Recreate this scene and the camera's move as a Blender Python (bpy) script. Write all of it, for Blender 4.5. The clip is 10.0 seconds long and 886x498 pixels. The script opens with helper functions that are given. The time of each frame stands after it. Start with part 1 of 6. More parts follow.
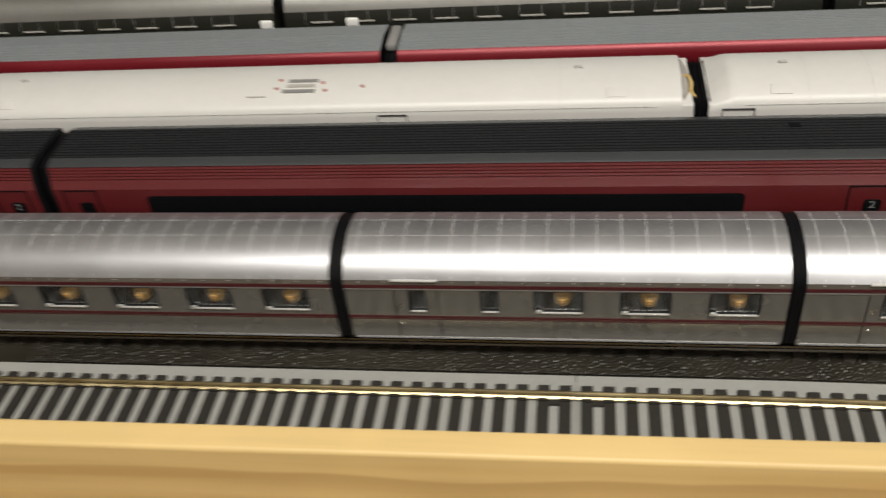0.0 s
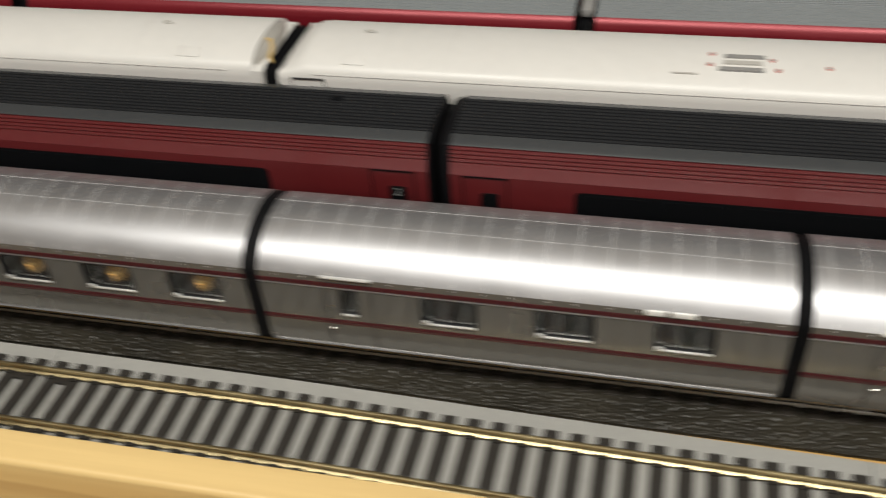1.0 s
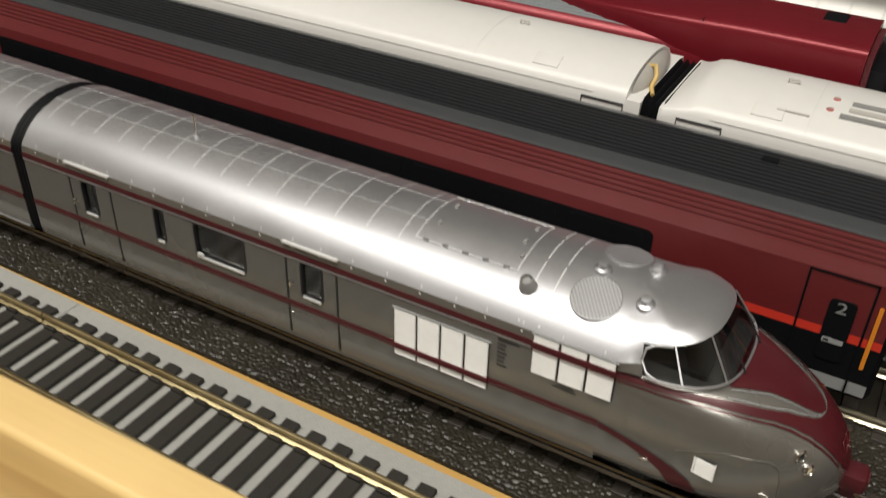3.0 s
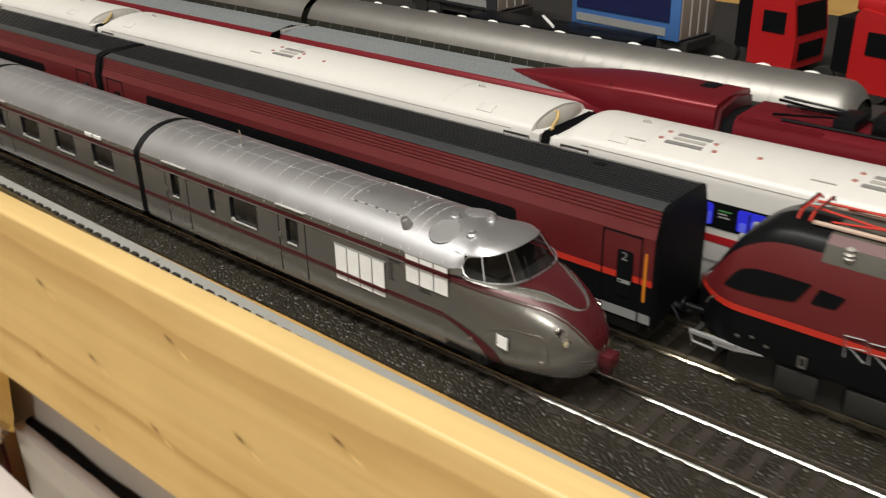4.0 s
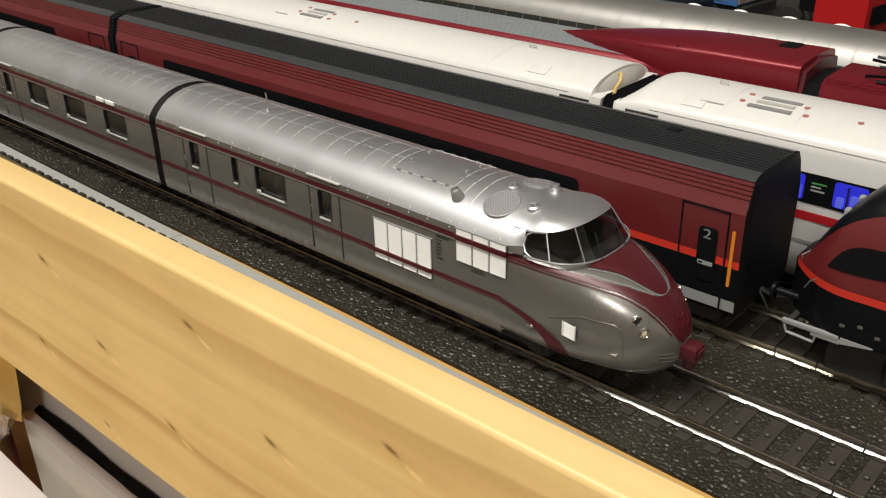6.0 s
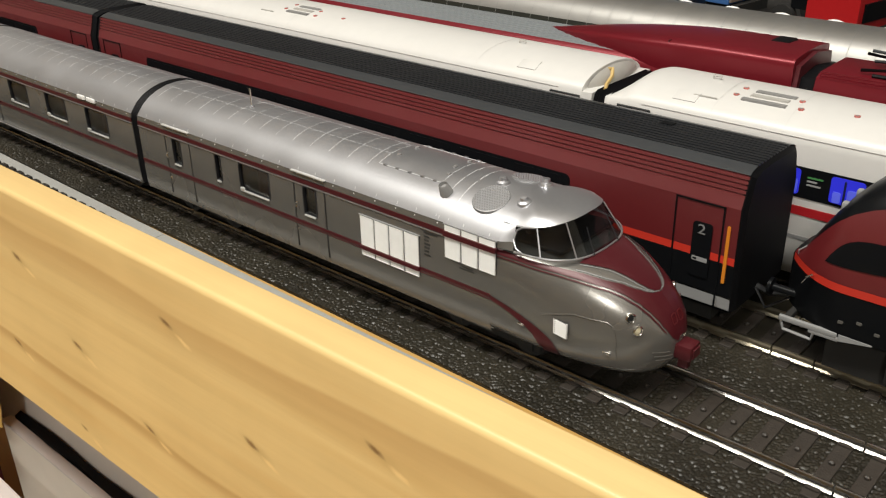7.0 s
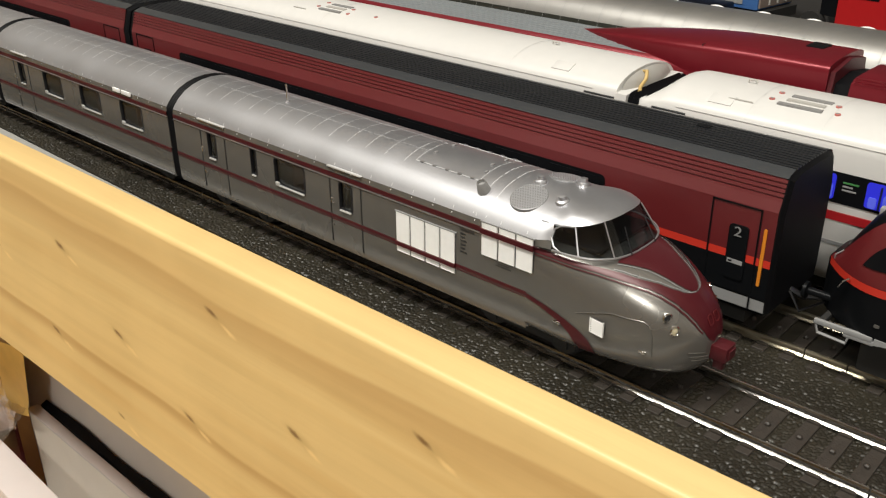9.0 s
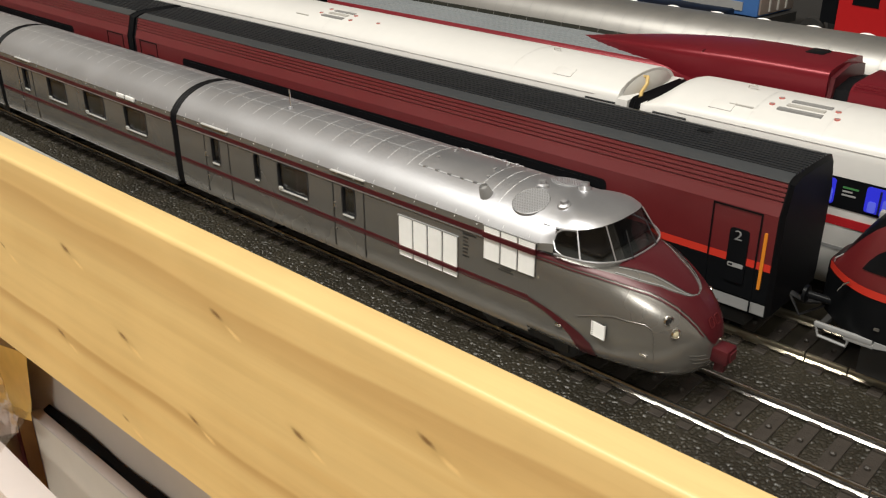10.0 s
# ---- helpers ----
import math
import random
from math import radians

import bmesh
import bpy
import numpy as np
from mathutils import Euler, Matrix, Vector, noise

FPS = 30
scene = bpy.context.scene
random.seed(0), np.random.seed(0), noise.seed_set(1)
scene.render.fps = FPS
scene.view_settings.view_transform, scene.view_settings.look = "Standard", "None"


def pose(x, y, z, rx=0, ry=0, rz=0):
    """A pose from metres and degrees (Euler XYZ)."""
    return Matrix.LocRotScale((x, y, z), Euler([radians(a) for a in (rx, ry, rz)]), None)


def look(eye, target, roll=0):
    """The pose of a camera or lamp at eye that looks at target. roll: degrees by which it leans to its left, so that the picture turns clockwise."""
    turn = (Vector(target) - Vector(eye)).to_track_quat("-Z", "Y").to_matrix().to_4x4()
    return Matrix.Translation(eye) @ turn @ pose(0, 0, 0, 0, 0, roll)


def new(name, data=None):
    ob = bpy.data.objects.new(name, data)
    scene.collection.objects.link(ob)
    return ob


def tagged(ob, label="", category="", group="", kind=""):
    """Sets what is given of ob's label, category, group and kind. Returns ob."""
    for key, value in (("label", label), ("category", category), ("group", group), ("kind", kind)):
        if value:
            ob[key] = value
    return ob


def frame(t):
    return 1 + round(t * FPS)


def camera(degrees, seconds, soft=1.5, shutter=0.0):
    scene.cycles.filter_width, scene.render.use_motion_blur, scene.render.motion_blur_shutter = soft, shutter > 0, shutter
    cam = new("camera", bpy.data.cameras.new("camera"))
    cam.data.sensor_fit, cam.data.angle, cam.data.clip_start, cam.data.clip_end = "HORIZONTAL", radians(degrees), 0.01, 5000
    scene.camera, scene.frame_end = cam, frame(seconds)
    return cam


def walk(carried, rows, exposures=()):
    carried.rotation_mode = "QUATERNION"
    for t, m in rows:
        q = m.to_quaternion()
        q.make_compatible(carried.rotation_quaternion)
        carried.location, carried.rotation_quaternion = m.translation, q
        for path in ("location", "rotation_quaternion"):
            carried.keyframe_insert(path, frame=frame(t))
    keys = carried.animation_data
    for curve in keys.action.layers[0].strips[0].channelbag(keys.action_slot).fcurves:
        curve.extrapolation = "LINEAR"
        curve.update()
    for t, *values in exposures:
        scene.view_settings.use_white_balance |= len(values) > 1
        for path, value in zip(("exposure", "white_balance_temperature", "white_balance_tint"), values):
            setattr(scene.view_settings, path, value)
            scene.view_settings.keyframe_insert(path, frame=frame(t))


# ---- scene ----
cam = camera(51.21, 10.0, soft=1.2, shutter=0.45)
PATH = [
    (0, (-0.19153, -0.21746, 0.21993), (-0.23678, 0.00943, 0.02895), -7.02),
    (0.5, (-0.13521, -0.18274, 0.19319), (-0.18123, 0.04222, 0.00012), -5.69),
    (1, (-0.03575, -0.17408, 0.18923), (-0.09804, 0.04671, -0.00409), -4.93),
    (1.5, (0.03104, -0.15507, 0.17253), (-0.02984, 0.06808, -0.01851), -1.87),
    (2, (0.09661, -0.15567, 0.17372), (0.00204, 0.05915, -0.01312), -0.25),
    (2.5, (0.15108, -0.15404, 0.17401), (0.04036, 0.05733, -0.00783), 0.62),
    (3, (0.18257, -0.13647, 0.14230), (0.06387, 0.08144, -0.02630), 1.74),
    (3.2, (0.18865, -0.14176, 0.13297), (0.05494, 0.07625, -0.02386), 0.87),
    (4.3, (0.31734, -0.19724, 0.15509), (0.13194, 0.00057, 0.02664), -1.09),
    (4.5, (0.30173, -0.20185, 0.14718), (0.11407, -0.00633, 0.01850), -1.10),
    (5, (0.27950, -0.19098, 0.13964), (0.09307, 0.00448, 0.00911), -0.96),
    (5.5, (0.27455, -0.17585, 0.13740), (0.09154, 0.01987, 0.00247), -1.25),
    (7, (0.26907, -0.16573, 0.13006), (0.08974, 0.03473, -0.00281), -1.19),
    (7.5, (0.27177, -0.16279, 0.12786), (0.09094, 0.03726, -0.00360), -1.19),
    (8, (0.26829, -0.16885, 0.13081), (0.08770, 0.03099, -0.00129), -0.92),
    (8.5, (0.26911, -0.16859, 0.12898), (0.08741, 0.02995, -0.00356), -0.89),
    (9, (0.26571, -0.17162, 0.12977), (0.08371, 0.02686, -0.00245), -0.33),
    (9.5, (0.26699, -0.16993, 0.12828), (0.08417, 0.02886, -0.00233), -0.25),
    (10, (0.26649, -0.17329, 0.12967), (0.08374, 0.02588, -0.00047), -0.30),
]
walk(cam, [(t, look(eye, target, roll)) for t, eye, target, roll in PATH],
     exposures=[(0.0, -0.26), (2.5, -0.24), (3.5, -0.12), (4.5, -0.06), (7.0, 0.04), (10.0, 0.07)])

# ---------------------------------------------------------------- light
world = bpy.data.worlds.new("world")
scene.world = world
world.use_nodes = True
world.node_tree.nodes["Background"].inputs[0].default_value = (1.0, 0.95, 0.88, 1)
world.node_tree.nodes["Background"].inputs[1].default_value = 0.10


def lamp(name, eye, target, sx, sy, watts, colour):
    data = bpy.data.lights.new(name, "AREA")
    data.shape, data.size, data.size_y, data.energy, data.color = "RECTANGLE", sx, sy, watts, colour
    ob = new(name, data)
    ob.matrix_world = look(eye, target)
    return ob


lamp("ceiling_light", (0.06, -0.54, 1.34), (0.06, 0.0, 0.03), 1.5, 0.26, 28.0, (1.0, 0.975, 0.895))
lamp("room_lamp", (1.03, -1.45, 1.05), (0.10, -0.10, 0.0), 0.24, 0.22, 9.0, (1.0, 0.975, 0.895))


# ---------------------------------------------------------------- materials
def material(name, colour, rough=0.5, metal=0.0, grain=0.0, grain_scale=400.0, bump=0.0, bump_scale=900.0, rough_var=0.0, emit=None, spec=0.5, coat=0.0):
    m = bpy.data.materials.new(name)
    m.use_nodes = True
    t = m.node_tree
    b = t.nodes["Principled BSDF"]
    b.inputs["Base Color"].default_value = (*colour, 1)
    b.inputs["Roughness"].default_value = rough
    b.inputs["Metallic"].default_value = metal
    b.inputs["Specular IOR Level"].default_value = spec
    b.inputs["Coat Weight"].default_value = coat
    b.inputs["Coat Roughness"].default_value = 0.12
    if emit:
        b.inputs["Emission Color"].default_value = (*emit[0], 1)
        b.inputs["Emission Strength"].default_value = emit[1]
    if grain or bump or rough_var:
        co = t.nodes.new("ShaderNodeTexCoord")
        n = t.nodes.new("ShaderNodeTexNoise")
        n.inputs["Scale"].default_value = grain_scale
        n.inputs["Detail"].default_value = 5
        t.links.new(co.outputs["Object"], n.inputs["Vector"])
        n2 = t.nodes.new("ShaderNodeTexNoise")
        n2.inputs["Scale"].default_value = grain_scale * 0.09
        n2.inputs["Detail"].default_value = 3
        t.links.new(co.outputs["Object"], n2.inputs["Vector"])
        if grain:
            add = t.nodes.new("ShaderNodeMath")
            add.operation = "ADD"
            t.links.new(n.outputs["Fac"], add.inputs[0])
            t.links.new(n2.outputs["Fac"], add.inputs[1])
            r = t.nodes.new("ShaderNodeMapRange")
            r.inputs["From Min"].default_value, r.inputs["From Max"].default_value = 0.6, 1.4
            r.inputs["To Min"].default_value, r.inputs["To Max"].default_value = 1 - grain, 1 + grain
            t.links.new(add.outputs[0], r.inputs["Value"])
            mx = t.nodes.new("ShaderNodeMix")
            mx.data_type, mx.blend_type = "RGBA", "MULTIPLY"
            mx.inputs["Factor"].default_value = 1
            mx.inputs["A"].default_value = (*colour, 1)
            t.links.new(r.outputs[0], mx.inputs["B"])
            t.links.new(mx.outputs["Result"], b.inputs["Base Color"])
        if rough_var:
            r2 = t.nodes.new("ShaderNodeMapRange")
            r2.inputs["From Min"].default_value, r2.inputs["From Max"].default_value = 0.3, 0.7
            r2.inputs["To Min"].default_value, r2.inputs["To Max"].default_value = max(0.02, rough - rough_var), rough + rough_var
            t.links.new(n2.outputs["Fac"], r2.inputs["Value"])
            t.links.new(r2.outputs[0], b.inputs["Roughness"])
        if bump:
            n3 = t.nodes.new("ShaderNodeTexNoise")
            n3.inputs["Scale"].default_value = bump_scale
            n3.inputs["Detail"].default_value = 4
            t.links.new(co.outputs["Object"], n3.inputs["Vector"])
            bp = t.nodes.new("ShaderNodeBump")
            bp.inputs["Strength"].default_value = bump
            bp.inputs["Distance"].default_value = 0.0004
            t.links.new(n3.outputs["Fac"], bp.inputs["Height"])
            t.links.new(bp.outputs[0], b.inputs["Normal"])
    return m


def pane_material(name, tint, gloss=0.08, shine=0.06):
    """Thin glazing: clear with a mirror-like surface."""
    m = bpy.data.materials.new(name)
    m.use_nodes = True
    t = m.node_tree
    t.nodes.remove(t.nodes["Principled BSDF"])
    out = t.nodes["Material Output"]
    a, g, mix = (t.nodes.new(k) for k in ("ShaderNodeBsdfTransparent", "ShaderNodeBsdfGlossy", "ShaderNodeMixShader"))
    a.inputs[0].default_value = (*tint, 1)
    g.inputs["Roughness"].default_value = gloss
    mix.inputs[0].default_value = shine
    t.links.new(a.outputs[0], mix.inputs[1])
    t.links.new(g.outputs[0], mix.inputs[2])
    t.links.new(mix.outputs[0], out.inputs[0])
    return m


# knots on the face of the front board: along it and up it
KNOTS = [(0.0101, 0.0413), (0.0287, 0.0239), (0.0662, 0.0348), (0.1273, 0.0400), (0.0873, 0.0190), (0.0540, 0.0068), (0.0812, -0.0070),
         (0.1132, 0.0081), (0.1502, 0.0226), (0.1835, 0.0380), (-0.0420, 0.0310), (-0.0960, 0.0180), (0.2260, 0.0200)]


def wood_material(name, light, dark, knots=True):
    m = bpy.data.materials.new(name)
    m.use_nodes = True
    t = m.node_tree
    b = t.nodes["Principled BSDF"]
    b.inputs["Roughness"].default_value = 0.42
    co = t.nodes.new("ShaderNodeTexCoord")

    def noise(scale, stretch, detail, dist=0.0):
        mp = t.nodes.new("ShaderNodeMapping")
        mp.inputs["Scale"].default_value = stretch
        t.links.new(co.outputs["Object"], mp.inputs["Vector"])
        n = t.nodes.new("ShaderNodeTexNoise")
        n.inputs["Scale"].default_value, n.inputs["Detail"].default_value, n.inputs["Distortion"].default_value = scale, detail, dist
        t.links.new(mp.outputs[0], n.inputs["Vector"])
        return n.outputs["Fac"]

    def ramp(src, lo, hi, a=0.0, c=1.0):
        r = t.nodes.new("ShaderNodeMapRange")
        r.interpolation_type = "SMOOTHSTEP"
        for k, v in (("From Min", lo), ("From Max", hi), ("To Min", a), ("To Max", c)):
            r.inputs[k].default_value = v
        t.links.new(src, r.inputs["Value"])
        return r.outputs[0]

    def blend(a, c, fac):
        x = t.nodes.new("ShaderNodeMix")
        x.data_type = "RGBA"
        for v, k in ((a, "A"), (c, "B")):
            if isinstance(v, tuple):
                x.inputs[k].default_value = (*v, 1)
            else:
                t.links.new(v, x.inputs[k])
        t.links.new(fac, x.inputs["Factor"])
        return x.outputs["Result"]

    band = ramp(noise(75, (0.03, 0.3, 1.0), 2, 0.4), 0.48, 0.66)
    fine = ramp(noise(300, (0.03, 1.0, 1.0), 6), 0.35, 0.7, 0.0, 0.22)
    col = blend(light, dark, band)
    col = blend(col, tuple(c * 0.72 for c in dark), fine)
    mott = ramp(noise(30, (1, 1, 1), 3), 0.4, 0.7, 0.0, 0.35)
    col = blend(col, tuple(min(1, c * 1.15) for c in light), mott)
    if knots:
        sep = t.nodes.new("ShaderNodeSeparateXYZ")
        t.links.new(co.outputs["Object"], sep.inputs[0])

        def math_node(op, a, c, d=0.0):
            n = t.nodes.new("ShaderNodeMath")
            n.operation = op
            for k, v in enumerate((a, c, d)):
                if isinstance(v, (int, float)):
                    n.inputs[k].default_value = v
                else:
                    t.links.new(v, n.inputs[k])
            return n.outputs[0]
        # two long growth lines that wander along the board, each with a soft lower flank
        wob = math_node("MULTIPLY_ADD", noise(11, (1, 0.2, 0.2), 2), 0.012, math_node("SUBTRACT", sep.outputs["Z"], 0.006))
        for level, soft, depth in ((0.0440, 0.010, 0.50), (0.0072, 0.0042, 0.62)):
            d = math_node("SUBTRACT", wob, level)
            flank = math_node("MULTIPLY", ramp(d, -soft, 0.0, 0.0, depth), ramp(d, 0.0, 0.0012, 1.0, 0.0))
            col = blend(col, (0.47, 0.268, 0.098), flank)
        # slanting dark knots with a pale streak trailing from each
        turn = t.nodes.new("ShaderNodeMapping")
        turn.inputs["Rotation"].default_value = (0, radians(-19), 0)
        t.links.new(co.outputs["Object"], turn.inputs["Vector"])
        jig = t.nodes.new("ShaderNodeVectorMath")
        jig.operation = "MULTIPLY_ADD"
        rough_ = t.nodes.new("ShaderNodeTexNoise")
        rough_.inputs["Scale"].default_value = 420
        t.links.new(co.outputs["Object"], rough_.inputs["Vector"])
        t.links.new(rough_.outputs["Color"], jig.inputs[0])
        jig.inputs[1].default_value = (0.0012, 0.0, 0.0009)
        t.links.new(turn.outputs[0], jig.inputs[2])

        def spots(dx, dz, lx, lz, pick):
            """Distance to the nearest knot, in units of the spot's half length and half width."""
            best = None
            for k, (x, z) in enumerate(KNOTS):
                if not pick(k):
                    continue
                p = turn_back @ Vector((x, 0, z))
                mv = t.nodes.new("ShaderNodeVectorMath")
                mv.operation = "SUBTRACT"
                t.links.new(jig.outputs[0], mv.inputs[0])
                mv.inputs[1].default_value = (p.x + dx + 0.0006, 0, p.z + dz + 0.00045)
                sc = t.nodes.new("ShaderNodeVectorMath")
                sc.operation = "MULTIPLY"
                t.links.new(mv.outputs[0], sc.inputs[0])
                sc.inputs[1].default_value = (1 / lx, 0, 1 / lz)
                ln = t.nodes.new("ShaderNodeVectorMath")
                ln.operation = "LENGTH"
                t.links.new(sc.outputs[0], ln.inputs[0])
                best = ln.outputs["Value"] if best is None else math_node("MINIMUM", best, ln.outputs["Value"])
            return best
        turn_back = Euler((0, radians(-19), 0)).to_matrix()
        small = (1, 6, 10, 11, 12)
        col = blend(col, tuple(c * 0.80 for c in dark), ramp(spots(0.0014, 0.0, 0.0066, 0.0022, lambda k: k not in small), 0.1, 1.0, 0.55, 0.0))
        col = blend(col, tuple(min(1, c * 1.18) for c in light), ramp(spots(0.0056, -0.0006, 0.0034, 0.0009, lambda k: True), 0.1, 1.0, 0.8, 0.0))
        col = blend(col, (0.19, 0.095, 0.035), ramp(spots(0.0, 0.0, 0.0029, 0.00095, lambda k: k not in small), 0.10, 1.0, 0.9, 0.0))
        col = blend(col, (0.26, 0.14, 0.055), ramp(spots(0.0, 0.0, 0.0021, 0.0007, lambda k: k in small), 0.1, 1.0, 0.75, 0.0))
    t.links.new(col, b.inputs["Base Color"])
    bp = t.nodes.new("ShaderNodeBump")
    bp.inputs["Strength"].default_value, bp.inputs["Distance"].default_value = 0.25, 0.0004
    t.links.new(noise(400, (0.08, 1, 1), 4), bp.inputs["Height"])
    t.links.new(bp.outputs[0], b.inputs["Normal"])
    return m


def mat_material():
    """Moulded ballast foam: dark, pebbled, with a soft sheen."""
    m = bpy.data.materials.new("ballast_foam")
    m.use_nodes = True
    t = m.node_tree
    b = t.nodes["Principled BSDF"]
    b.inputs["Roughness"].default_value = 0.40
    b.inputs["Specular IOR Level"].default_value = 0.55
    co = t.nodes.new("ShaderNodeTexCoord")
    v = t.nodes.new("ShaderNodeTexVoronoi")
    v.feature = "SMOOTH_F1"
    v.inputs["Scale"].default_value = 900
    t.links.new(co.outputs["Object"], v.inputs["Vector"])
    n = t.nodes.new("ShaderNodeTexNoise")
    n.inputs["Scale"].default_value, n.inputs["Detail"].default_value = 45, 5
    t.links.new(co.outputs["Object"], n.inputs["Vector"])
    r = t.nodes.new("ShaderNodeMapRange")
    r.inputs["From Min"].default_value, r.inputs["From Max"].default_value = 0.3, 0.7
    r.inputs["To Min"].default_value, r.inputs["To Max"].default_value = 0.7, 1.35
    t.links.new(n.outputs["Fac"], r.inputs["Value"])
    mx = t.nodes.new("ShaderNodeMix")
    mx.data_type, mx.blend_type = "RGBA", "MULTIPLY"
    mx.inputs["Factor"].default_value = 1
    mx.inputs["A"].default_value = (0.024, 0.0205, 0.0140, 1)
    t.links.new(r.outputs[0], mx.inputs["B"])
    t.links.new(mx.outputs["Result"], b.inputs["Base Color"])
    bp = t.nodes.new("ShaderNodeBump")
    bp.inputs["Strength"].default_value, bp.inputs["Distance"].default_value = 0.12, 0.0003
    bp.invert = True
    t.links.new(v.outputs["Distance"], bp.inputs["Height"])
    t.links.new(bp.outputs[0], b.inputs["Normal"])
    return m


